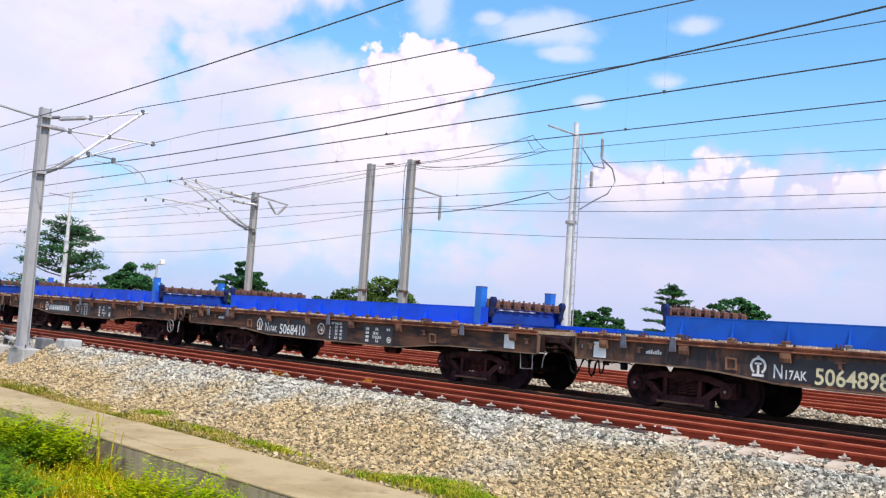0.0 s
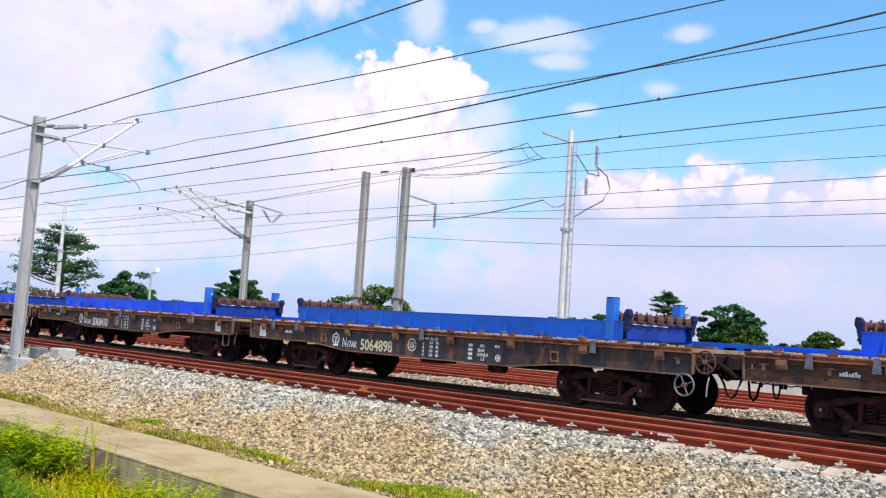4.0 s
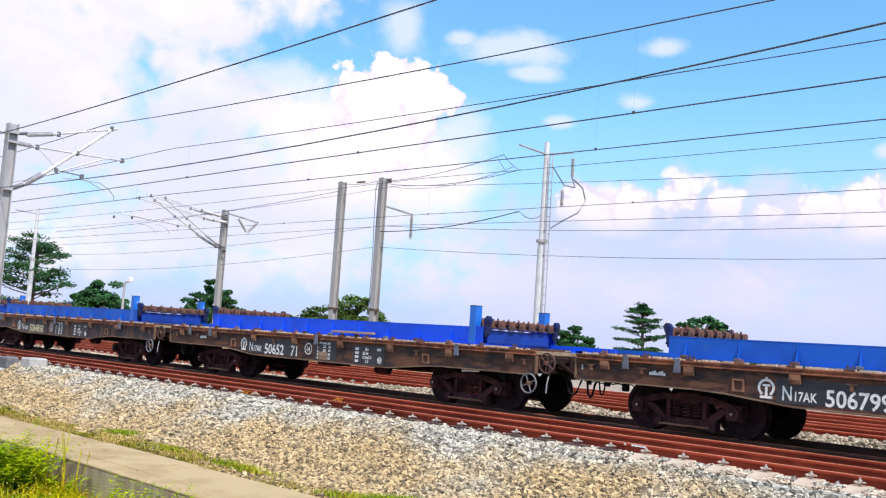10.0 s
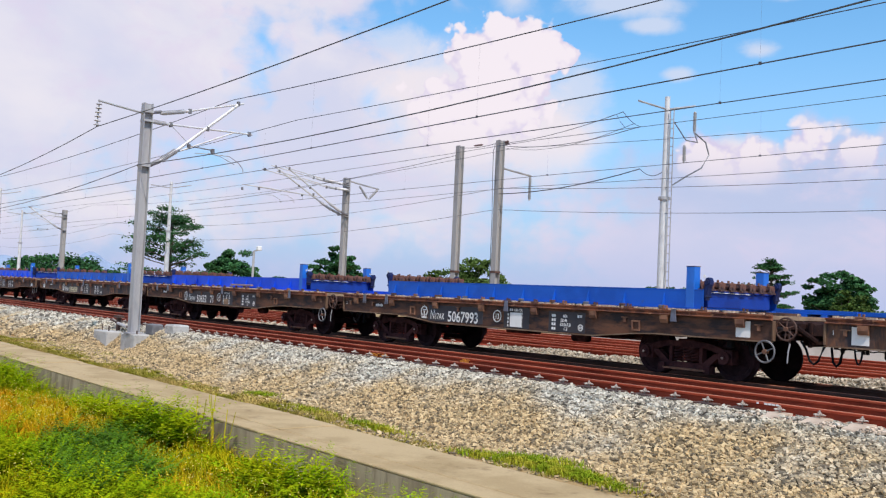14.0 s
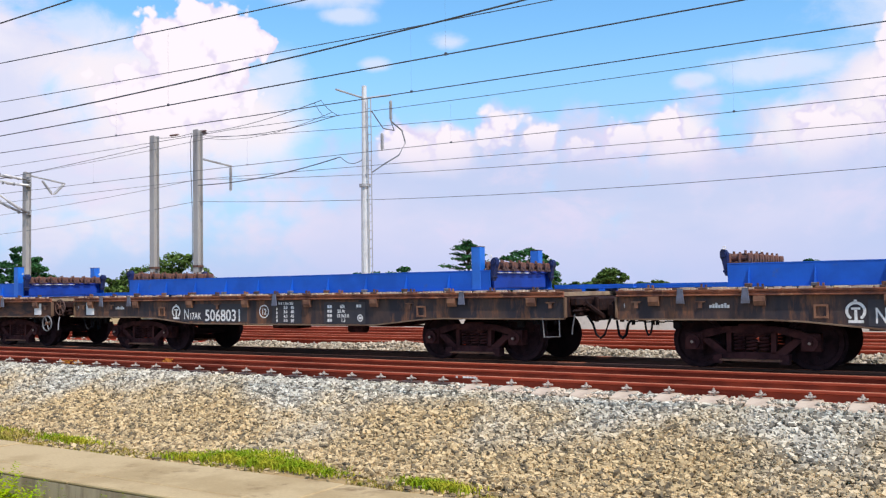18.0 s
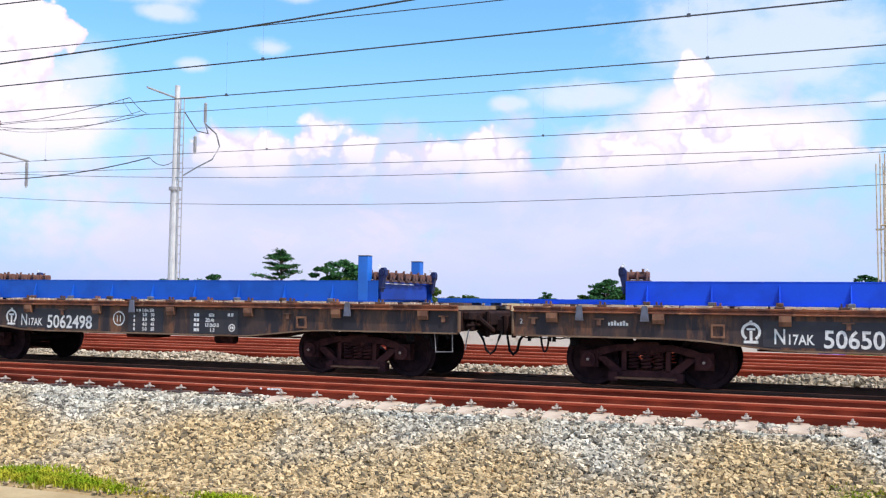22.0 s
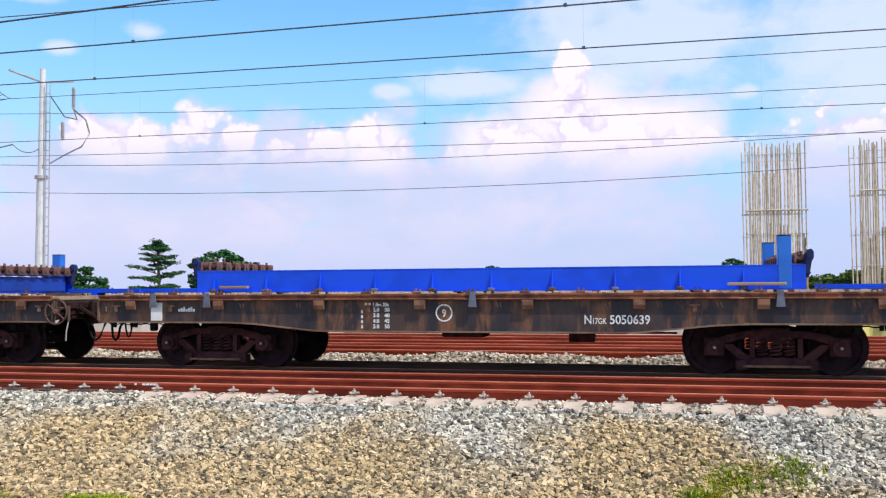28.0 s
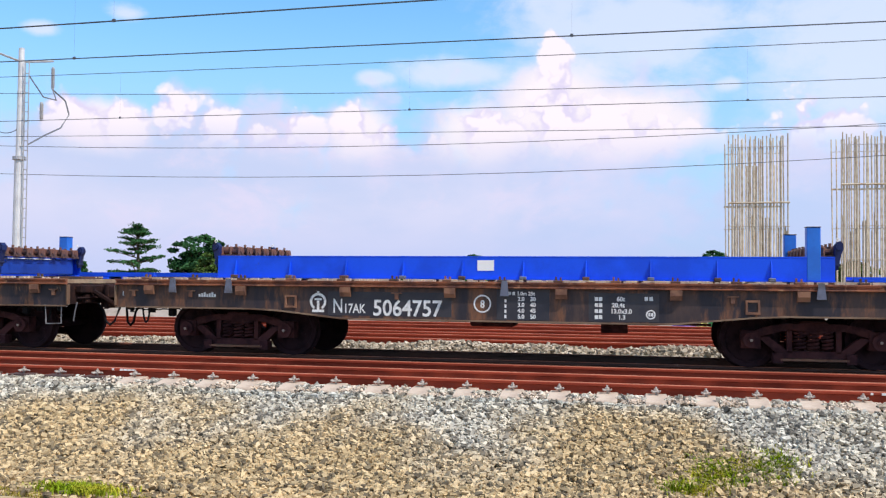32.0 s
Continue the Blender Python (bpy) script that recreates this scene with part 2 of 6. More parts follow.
# ---- materials ----
def material(name, base, second=None, rough=0.6, metal=0.0, scale=6.0, fine=60.0, bump=0.15, lo=0.42, hi=0.62, third=None, tlo=0.55, thi=0.7,
             island=0.0, obrand=0.0, stretch=(1, 1, 1), coords="Object", tscale=None, fine_amt=0.35, gloss=0.5):
    m = bpy.data.materials.new(name)
    m.use_nodes = True
    nt = m.node_tree
    bs = nt.nodes["Principled BSDF"]
    tc = nt.nodes.new("ShaderNodeTexCoord")
    mp = nt.nodes.new("ShaderNodeMapping")
    mp.inputs["Scale"].default_value = stretch
    if coords == "World":
        geo = nt.nodes.new("ShaderNodeNewGeometry")
        lk(nt, geo.outputs["Position"], mp.inputs[0])
    else:
        lk(nt, tc.outputs["Object"], mp.inputs[0])
    n1 = nd(nt, "ShaderNodeTexNoise", Scale=scale, Detail=5.0, Roughness=0.6)
    n2 = nd(nt, "ShaderNodeTexNoise", Scale=fine, Detail=4.0, Roughness=0.6)
    lk(nt, mp.outputs[0], n1.inputs["Vector"]), lk(nt, mp.outputs[0], n2.inputs["Vector"])
    second = second or tuple(c * 0.75 for c in base)
    col = mixc(nt, ramp(nt, n1.outputs["Fac"], lo, hi), base, second)
    if third:
        n3 = nd(nt, "ShaderNodeTexNoise", Scale=tscale or scale * 2.3, Detail=6.0, Roughness=0.68)
        lk(nt, mp.outputs[0], n3.inputs["Vector"])
        col = mixc(nt, ramp(nt, n3.outputs["Fac"], tlo, thi), col, third)
    f = mth(nt, "ADD", mth(nt, "MULTIPLY", n2.outputs["Fac"], fine_amt), 1.0 - fine_amt / 2)
    if island:
        g = nt.nodes.new("ShaderNodeNewGeometry")
        f = mth(nt, "MULTIPLY", f, mth(nt, "ADD", mth(nt, "MULTIPLY", g.outputs["Random Per Island"], island), 1 - island / 2))
    if obrand:
        g = nt.nodes.new("ShaderNodeObjectInfo")
        f = mth(nt, "MULTIPLY", f, mth(nt, "ADD", mth(nt, "MULTIPLY", g.outputs["Random"], obrand), 1 - obrand / 2))
    hsv = nt.nodes.new("ShaderNodeHueSaturation")
    lk(nt, f, hsv.inputs["Value"]), lk(nt, col, hsv.inputs["Color"])
    lk(nt, hsv.outputs[0], bs.inputs["Base Color"])
    bs.inputs["Metallic"].default_value = metal
    r = mth(nt, "ADD", mth(nt, "MULTIPLY", n1.outputs["Fac"], 0.25), rough - 0.12)
    lk(nt, r, bs.inputs["Roughness"])
    bs.inputs["Specular IOR Level"].default_value = gloss
    if bump:
        b = nd(nt, "ShaderNodeBump", Strength=bump, Distance=0.02)
        lk(nt, n2.outputs["Fac"], b.inputs["Height"])
        lk(nt, b.outputs[0], bs.inputs["Normal"])
    return m


M = {
    "steel_dark": material("weathered black sill paint", (0.026, 0.024, 0.032), (0.072, 0.046, 0.040), 0.6, 0.0, 1.1, 40, 0.1, third=(0.20, 0.088, 0.045), tlo=0.47, thi=0.66, gloss=0.3, stretch=(1.5, 1, 0.4), tscale=2.4),
    "steel_rusty": material("rust-brown sill steel", (0.090, 0.043, 0.029), (0.145, 0.065, 0.038), 0.7, 0.0, 1.4, 40, 0.1, third=(0.030, 0.023, 0.025), tlo=0.44, thi=0.62, gloss=0.25, stretch=(0.7, 1, 2.6), tscale=2.6),
    "panel": material("fresh black paint panel", (0.018, 0.020, 0.032), (0.034, 0.032, 0.040), 0.5, 0.0, 2.0, 40, 0.05),
    "rust_edge": material("rusty deck edge steel", (0.27, 0.085, 0.036), (0.10, 0.034, 0.022), 0.75, 0.0, 3.0, 60, 0.2, third=(0.42, 0.20, 0.10), tlo=0.56, thi=0.72, lo=0.42, hi=0.62),
    "end_rust": material("dark flaking end rust", (0.028, 0.012, 0.010), (0.016, 0.008, 0.008), 0.85, 0.0, 5.0, 50, 0.3, third=(0.13, 0.045, 0.018), tlo=0.60, thi=0.72, gloss=0.15),
    "flange": material("dusty tan flange paint", (0.22, 0.145, 0.095), (0.14, 0.082, 0.052), 0.75, 0.0, 1.6, 50, 0.15, third=(0.07, 0.04, 0.03), tlo=0.60, thi=0.74, gloss=0.2),
    # darker blue than the long beams, used on the cross beams
    "blue_deep": material("darker blue of cross beams", (0.003, 0.040, 0.30), (0.004, 0.030, 0.22), 0.55, 0.0, 1.5, 40, 0.05, third=(0.05, 0.05, 0.10), tlo=0.62, thi=0.78, gloss=0.3),
    "blue_navy": material("dark navy clamp paint", (0.006, 0.016, 0.085), (0.010, 0.014, 0.050), 0.6, 0.0, 5.0, 50, 0.15, gloss=0.3),
    "rust_dark": material("dark rusty steel", (0.10, 0.045, 0.03), (0.05, 0.032, 0.03), 0.75, 0.0, 5.0, 60, 0.2, third=(0.22, 0.09, 0.045), tlo=0.58, thi=0.75),
    "bogie": material("grimy bogie steel", (0.075, 0.028, 0.028), (0.036, 0.014, 0.017), 0.85, 0.0, 4.0, 50, 0.2, gloss=0.15),
    "wheel": material("dark wheel steel", (0.036, 0.017, 0.021), (0.022, 0.011, 0.014), 0.8, 0.0, 5.0, 50, 0.1, gloss=0.15),
    "rail": material("rusted rail steel", (0.31, 0.050, 0.024), (0.21, 0.032, 0.016), 0.7, 0.0, 2.0, 60, 0.15, third=(0.32, 0.07, 0.035), tlo=0.6, thi=0.75, stretch=(0.3, 1, 1), gloss=0.15),
    "rail_used": material("worn running rail steel", (0.12, 0.05, 0.035), (0.08, 0.04, 0.03), 0.5, 0.3, 2.0, 60, 0.1, stretch=(0.3, 1, 1)),
    "blue": material("bright blue paint", (0.001, 0.075, 0.72), (0.001, 0.060, 0.60), 0.5, 0.0, 1.2, 40, 0.05, third=(0.05, 0.06, 0.16), tlo=0.66, thi=0.80, obrand=0.25, fine_amt=0.15, gloss=0.3),
    "blue_dull": material("faded azure blue paint", (0.003, 0.098, 0.52), (0.003, 0.080, 0.43), 0.55, 0.0, 1.2, 40, 0.05, third=(0.05, 0.09, 0.20), tlo=0.62, thi=0.80, fine_amt=0.15, gloss=0.3),
    "yellowed": material("yellowed lettering paint", (0.74, 0.66, 0.40), (0.60, 0.54, 0.34), 0.6, 0.0, 12.0, 80, 0.05),
    # beam blue lightened for the end posts, sunlight put into the colour
    "blue_sunlit": material("sunlit blue post paint", (0.005, 0.145, 0.60), (0.005, 0.12, 0.52), 0.45, 0.0, 2.0, 40, 0.05, fine_amt=0.15),
    "clamp": material("rusty clamp iron", (0.15, 0.06, 0.04), (0.07, 0.04, 0.04), 0.7, 0.1, 8.0, 60, 0.2, third=(0.28, 0.12, 0.06)),
    "white": material("white lettering paint", (0.78, 0.78, 0.76), (0.62, 0.62, 0.60), 0.6, 0.0, 12.0, 80, 0.05),
    "paper": material("white placard", (0.80, 0.80, 0.78), (0.70, 0.70, 0.68), 0.6, 0.0, 3.0, 80, 0.05),
    "grey_clip": material("blue-grey steel pocket", (0.12, 0.135, 0.19), (0.09, 0.09, 0.11), 0.55, 0.0, 6, 50, 0.1),
    "tan_gusset": material("rust-stained bracket", (0.25, 0.115, 0.062), (0.14, 0.062, 0.038), 0.7, 0.0, 5, 50, 0.15),
    "rubber": material("black hose rubber", (0.010, 0.010, 0.012), None, 0.8, 0.0, 8, 60, 0.1, gloss=0.15),
    "wood": material("weathered timber", (0.34, 0.24, 0.15), (0.22, 0.14, 0.09), 0.8, 0.0, 3, 50, 0.2, stretch=(0.2, 1, 1)),
    "galv": material("galvanised post steel", (0.40, 0.40, 0.41), (0.31, 0.31, 0.33), 0.55, 0.15, 1.5, 40, 0.05, stretch=(1, 1, 0.25), third=(0.22, 0.21, 0.20), tlo=0.62, thi=0.8),
    "concrete_post": material("grey catenary mast", (0.34, 0.33, 0.32), (0.26, 0.25, 0.25), 0.7, 0.0, 1.4, 50, 0.1, stretch=(1, 1, 0.2), third=(0.20, 0.20, 0.19)),
    "ceramic": material("grey insulator glaze", (0.46, 0.46, 0.47), (0.36, 0.36, 0.38), 0.35, 0.0, 6, 40, 0.0),
    "ceramic_brown": material("brown insulator glaze", (0.14, 0.07, 0.055), (0.10, 0.05, 0.045), 0.35, 0.0, 6, 40, 0.0),
    "wire": material("dark line wire", (0.09, 0.10, 0.12), None, 0.5, 0.5, 3, 40, 0.0),
    "wire_pale": material("pale line wire", (0.20, 0.21, 0.23), None, 0.5, 0.5, 3, 40, 0.0),
    "concrete": material("pale weathered concrete", (0.46, 0.34, 0.185), (0.37, 0.265, 0.135), 0.85, 0.0, 0.9, 30, 0.25, third=(0.25, 0.17, 0.085), tlo=0.56, thi=0.72, coords="World", gloss=0.2),
    "block": material("grey cast concrete", (0.44, 0.43, 0.41), (0.34, 0.33, 0.31), 0.85, 0.0, 2.5, 40, 0.25, third=(0.25, 0.24, 0.22)),
    "sleeper": material("dusty concrete sleeper", (0.52, 0.41, 0.31), (0.42, 0.32, 0.24), 0.85, 0.0, 3, 40, 0.2),
    "fastener": material("dusty rail clip", (0.46, 0.39, 0.33), (0.30, 0.24, 0.20), 0.7, 0.0, 9, 60, 0.1),
    "rebar": material("weathered reinforcing bar", (0.56, 0.50, 0.40), (0.42, 0.35, 0.26), 0.75, 0.1, 4, 60, 0.1, obrand=0.5, third=(0.34, 0.15, 0.06), tlo=0.58, thi=0.7),
    "bark": material("grey-brown bark", (0.13, 0.10, 0.075), (0.08, 0.065, 0.05), 0.9, 0.0, 6, 40, 0.3),
    "leaf": material("tree foliage", (0.036, 0.120, 0.036), (0.022, 0.078, 0.028), 0.7, 0.0, 0.8, 20, 0.0, island=0.8, gloss=0.15),
    "leaf_olive": material("olive foliage", (0.075, 0.13, 0.026), (0.05, 0.09, 0.018), 0.7, 0.0, 0.8, 20, 0.0, island=0.8, gloss=0.15),
    "grass": material("bright wild grass", (0.20, 0.25, 0.002), (0.36, 0.30, 0.003), 0.8, 0.0, 0.7, 20, 0.0, island=0.6, gloss=0.0, coords="World"),
    "herb": material("feathery green herb", (0.18, 0.29, 0.004), (0.32, 0.35, 0.004), 0.8, 0.0, 1.2, 20, 0.0, island=0.6, gloss=0.0, coords="World"),
    "straw": material("yellowed seed grass", (0.46, 0.36, 0.008), (0.34, 0.32, 0.005), 0.9, 0.0, 1.2, 20, 0.0, island=0.6, gloss=0.0, coords="World"),
    "orange_paint": material("orange marking paint", (0.70, 0.24, 0.02), (0.5, 0.15, 0.02), 0.7, 0.0, 6, 60, 0.1),
    # distance haze is mixed into the hill colour itself
    "hill": material("hazy distant hill", (0.24, 0.32, 0.46), (0.21, 0.29, 0.43), 0.95, 0.0, 0.02, 0.2, 0.0),
    "cloth_violet": material("violet printed sheet", (0.26, 0.17, 0.70), (0.35, 0.28, 0.75), 0.7, 0.0, 2, 30, 0.05),
    "cloth_yellow": material("yellow printed sheet", (0.55, 0.48, 0.14), (0.45, 0.40, 0.16), 0.7, 0.0, 2, 30, 0.05),
    "cloth_green": material("green plastic netting", (0.03, 0.30, 0.09), (0.02, 0.22, 0.07), 0.7, 0.0, 2, 30, 0.05),
}


def stone_material(name, pale, grey, tan, dirt):
    m = bpy.data.materials.new(name)
    m.use_nodes = True
    nt = m.node_tree
    bs = nt.nodes["Principled BSDF"]
    g = nt.nodes.new("ShaderNodeNewGeometry")
    n1 = nd(nt, "ShaderNodeTexNoise", Scale=0.55, Detail=4.0, Roughness=0.6)
    n2 = nd(nt, "ShaderNodeTexNoise", Scale=45.0, Detail=3.0)
    lk(nt, g.outputs["Position"], n1.inputs["Vector"]), lk(nt, g.outputs["Position"], n2.inputs["Vector"])
    r = g.outputs["Random Per Island"]
    col = mixc(nt, ramp(nt, r, 0.05, 0.85), grey, pale)
    odd = ramp(nt, r, 0.26, 0.10)
    sp = nt.nodes.new("ShaderNodeSeparateXYZ")
    lk(nt, g.outputs["Position"], sp.inputs[0])
    # the older, lower part of the bank is stained by soil
    low = ramp(nt, mth(nt, "ADD", sp.outputs[2], mth(nt, "MULTIPLY", mth(nt, "SUBTRACT", n1.outputs["Fac"], 0.5), 2.1)), 0.10, dirt)
    col = mixc(nt, mth(nt, "MULTIPLY", low, 0.84), col, mixc(nt, ramp(nt, r, 0.05, 0.85), tuple(c * 0.62 for c in tan), tuple(c * 1.25 for c in tan)))
    col = mixc(nt, mth(nt, "MULTIPLY", odd, 0.6), col, (0.09, 0.08, 0.065))
    f = mth(nt, "MULTIPLY", mth(nt, "ADD", mth(nt, "MULTIPLY", n2.outputs["Fac"], 0.4), 0.8), mth(nt, "ADD", mth(nt, "MULTIPLY", r, 0.24), 0.88))
    hsv = nt.nodes.new("ShaderNodeHueSaturation")
    lk(nt, f, hsv.inputs["Value"]), lk(nt, col, hsv.inputs["Color"])
    lk(nt, hsv.outputs[0], bs.inputs["Base Color"])
    bs.inputs["Roughness"].default_value = 0.9
    bs.inputs["Specular IOR Level"].default_value = 0.15
    b = nd(nt, "ShaderNodeBump", Strength=0.3, Distance=0.01)
    lk(nt, n2.outputs["Fac"], b.inputs["Height"]), lk(nt, b.outputs[0], bs.inputs["Normal"])
    return m


M["stone"] = stone_material("crushed ballast stone", (0.535, 0.50, 0.415), (0.265, 0.242, 0.20), (0.42, 0.295, 0.14), -0.60)
# kept very dark: shade in the gaps between stones is in this colour
M["bed"] = material("ballast bed in gap-shade tone", (0.075, 0.062, 0.045), (0.05, 0.042, 0.032), 0.9, 0.0, 1.0, 26, 0.9, coords="World", third=(0.12, 0.09, 0.05), tscale=9.0, gloss=0.1)
M["soil"] = material("sandy soil", (0.38, 0.26, 0.12), (0.28, 0.19, 0.08), 0.9, 0.0, 0.35, 12, 0.5, coords="World", third=(0.17, 0.18, 0.05), tscale=1.4, tlo=0.6, thi=0.75)
# rail rust made lighter: the sun on upward faces is in this colour
M["rail_top_lit"] = material("rust lightened for sunlit rail tops", (0.54, 0.20, 0.11), (0.44, 0.14, 0.07), 0.75, 0.0, 2.0, 60, 0.05, stretch=(0.3, 1, 1))
M["bracket_tube"] = material("pale aluminium bracket tube", (0.62, 0.62, 0.62), (0.52, 0.52, 0.53), 0.5, 0.1, 3, 40, 0.0)
M["site_wall"] = material("pale rendered wall", (0.66, 0.60, 0.55), (0.56, 0.50, 0.45), 0.85, 0.0, 0.9, 30, 0.1, coords="World", third=(0.46, 0.40, 0.34))
M["drain_wall"] = material("water-stained concrete wall", (0.42, 0.33, 0.21), (0.28, 0.21, 0.13), 0.9, 0.0, 3.5, 40, 0.3, coords="World", stretch=(1, 1, 0.12), third=(0.17, 0.13, 0.08), tscale=6.0, tlo=0.52, thi=0.7)
M["leaf_herb"] = material("dark green weed leaf", (0.10, 0.21, 0.006), (0.07, 0.16, 0.006), 0.7, 0.0, 1.2, 20, 0.0, island=0.6, gloss=0.1)
M["verge"] = material("mossy verge grass", (0.24, 0.22, 0.03), (0.44, 0.32, 0.10), 0.8, 0.0, 0.9, 20, 0.0, island=0.7, gloss=0.0, coords="World")
M["tuft"] = material("fresh grass tufts", (0.17, 0.25, 0.012), (0.36, 0.34, 0.03), 0.75, 0.0, 2.5, 20, 0.0, island=0.6, gloss=0.0, coords="World")
M["iron_dark"] = material("dark weathered fittings", (0.13, 0.13, 0.14), (0.20, 0.20, 0.21), 0.6, 0.3, 4, 40, 0.0)
M["flower"] = material("small yellow flower heads", (0.72, 0.56, 0.06), (0.80, 0.68, 0.16), 0.7, 0.0, 9, 40, 0.0)
M["dead_grass"] = material("reddish dried grass", (0.46, 0.23, 0.006), (0.46, 0.34, 0.008), 0.9, 0.0, 1.2, 20, 0.0, island=0.5, gloss=0.0, coords="World")
M["far_gravel"] = material("pale sunlit gravel", (0.44, 0.37, 0.28), (0.34, 0.29, 0.21), 0.9, 0.0, 1.2, 22, 0.8, coords="World")


# ---- mesh helpers ----
def part(name, bm, mat, parent=None, label="", at=None, smooth=False):
    me = bpy.data.meshes.new(name)
    bm.to_mesh(me)
    bm.free()
    me.materials.append(M[mat])
    if smooth:
        for p in me.polygons:
            p.use_smooth = True
    return part_of(name, me, parent, label, at)


def part_of(name, me, parent=None, label="", at=None):
    ob = new(name, me)
    if parent is not None:
        ob.parent = parent
    if at is not None:
        ob.matrix_basis = at
    if label:
        ob["label"] = label
    return ob


def thing(name, label, category, group="", kind="", at=None):
    ob = new(name)
    ob.empty_display_size = 0.1
    if at is not None:
        ob.matrix_basis = at
    return tagged(ob, label, category, group, kind)


def add_box(bm, x0, x1, y0, y1, z0, z1, bevel=0.0):
    vs = [bm.verts.new(p) for p in ((x0, y0, z0), (x1, y0, z0), (x1, y1, z0), (x0, y1, z0), (x0, y0, z1), (x1, y0, z1), (x1, y1, z1), (x0, y1, z1))]
    fs = [bm.faces.new([vs[i] for i in f]) for f in ((3, 2, 1, 0), (4, 5, 6, 7), (0, 1, 5, 4), (1, 2, 6, 5), (2, 3, 7, 6), (3, 0, 4, 7))]
    if bevel:
        es = list({e for f in fs for e in f.edges})
        bmesh.ops.bevel(bm, geom=es, offset=bevel, segments=1, affect="EDGES", profile=0.5)
    return bm


def box(x0, x1, y0, y1, z0, z1, bevel=0.0):
    return add_box(bmesh.new(), x0, x1, y0, y1, z0, z1, bevel)


def add_tube(bm, a, b, r0, r1=None, seg=8, cap=True):
    r1 = r0 if r1 is None else r1
    a, b = Vector(a), Vector(b)
    d = (b - a).normalized()
    u = d.orthogonal().normalized()
    v = d.cross(u)
    rings = []
    for p, r in ((a, r0), (b, r1)):
        rings.append([bm.verts.new(p + (u * math.cos(2 * math.pi * i / seg) + v * math.sin(2 * math.pi * i / seg)) * r) for i in range(seg)])
    for i in range(seg):
        j = (i + 1) % seg
        bm.faces.new((rings[0][i], rings[0][j], rings[1][j], rings[1][i]))
    if cap:
        bm.faces.new(list(reversed(rings[0])))
        bm.faces.new(rings[1])
    return bm


def add_chain(bm, pts, r, seg=6):
    pts = [Vector(p) for p in pts]
    rings = []
    for i, p in enumerate(pts):
        d = (pts[min(i + 1, len(pts) - 1)] - pts[max(i - 1, 0)]).normalized()
        up = Vector((0, 0, 1)) if abs(d.z) < 0.9 else Vector((0, 1, 0))
        u = d.cross(up).normalized()
        v = d.cross(u)
        rings.append([bm.verts.new(p + (u * math.cos(2 * math.pi * k / seg) + v * math.sin(2 * math.pi * k / seg)) * r) for k in range(seg)])
    for a, b in zip(rings, rings[1:]):
        for k in range(seg):
            j = (k + 1) % seg
            bm.faces.new((a[k], a[j], b[j], b[k]))
    bm.faces.new(list(reversed(rings[0])))
    bm.faces.new(rings[-1])
    return bm


def extrude_x(profile, x0, x1):
    """A closed profile of (y, z), drawn out along x."""
    bm = bmesh.new()
    a = [bm.verts.new((x0, y, z)) for y, z in profile]
    b = [bm.verts.new((x1, y, z)) for y, z in profile]
    n = len(profile)
    for i in range(n):
        bm.faces.new((a[i], a[(i + 1) % n], b[(i + 1) % n], b[i]))
    bm.faces.new(list(reversed(a)))
    bm.faces.new(b)
    bmesh.ops.recalc_face_normals(bm, faces=bm.faces)
    return bm


def extrude_y(profile, y0, y1):
    """A closed profile of (x, z), drawn out along y."""
    bm = bmesh.new()
    a = [bm.verts.new((x, y0, z)) for x, z in profile]
    b = [bm.verts.new((x, y1, z)) for x, z in profile]
    n = len(profile)
    for i in range(n):
        bm.faces.new((a[i], a[(i + 1) % n], b[(i + 1) % n], b[i]))
    bm.faces.new(list(reversed(a)))
    bm.faces.new(b)
    bmesh.ops.recalc_face_normals(bm, faces=bm.faces)
    return bm


def spin_y(profile, seg=24):
    """A profile of (radius, y), turned round the y axis."""
    bm = bmesh.new()
    rings = [[bm.verts.new((r * math.cos(2 * math.pi * i / seg), y, r * math.sin(2 * math.pi * i / seg))) for i in range(seg)] for r, y in profile]
    for a, b in zip(rings, rings[1:]):
        for i in range(seg):
            j = (i + 1) % seg
            bm.faces.new((a[i], a[j], b[j], b[i]))
    bm.faces.new(rings[0])
    bm.faces.new(list(reversed(rings[-1])))
    bmesh.ops.recalc_face_normals(bm, faces=bm.faces)
    return bm


def from_lists(name, verts, faces, mat, smooth=False):
    me = bpy.data.meshes.new(name)
    me.from_pydata(verts, [], faces)
    me.materials.append(M[mat])
    if smooth:
        me.polygons.foreach_set("use_smooth", [True] * len(me.polygons))
    me.update()
    return me



# ---- ground, banks and tracks ----
RAIL_TOP = 0.12
SLEEPER = 0.58
FAST_X = -7.61
RAIL_Y = {"near": 11.62, "second": 12.62, "third": 13.69, "train": 14.43, "train_far": 15.91}


def bank_z(x, y):
    """Height of the ground: the near plot, the walkway, the bank of stone and the yard beyond."""
    if y < 6.40:
        return -1.36 + 0.05 * math.sin(x * 0.7) + 0.04 * math.sin(y * 1.3 + x * 0.4)
    if y < 7.82:
        return -0.95
    toe = 9.1 + 1.15 * math.exp(-((x + 28.6) / 2.9) ** 2)    # the bank is cut back at the mast
    if y < toe:
        return -0.74 + 0.03 * math.sin(x * 0.9 + y) * min(1.0, max(0.0, (9.1 - y) * 4))
    if y < 10.9:
        return -0.74 + (y - toe) / (10.9 - toe) * 0.68
    if y < 16.85:
        return -0.06
    if y < 17.55:
        return -0.06 - (y - 16.85) * 0.15
    if y < 26.5:
        return -0.16
    return -0.16 - min(0.5, (y - 26.5) * 0.1)


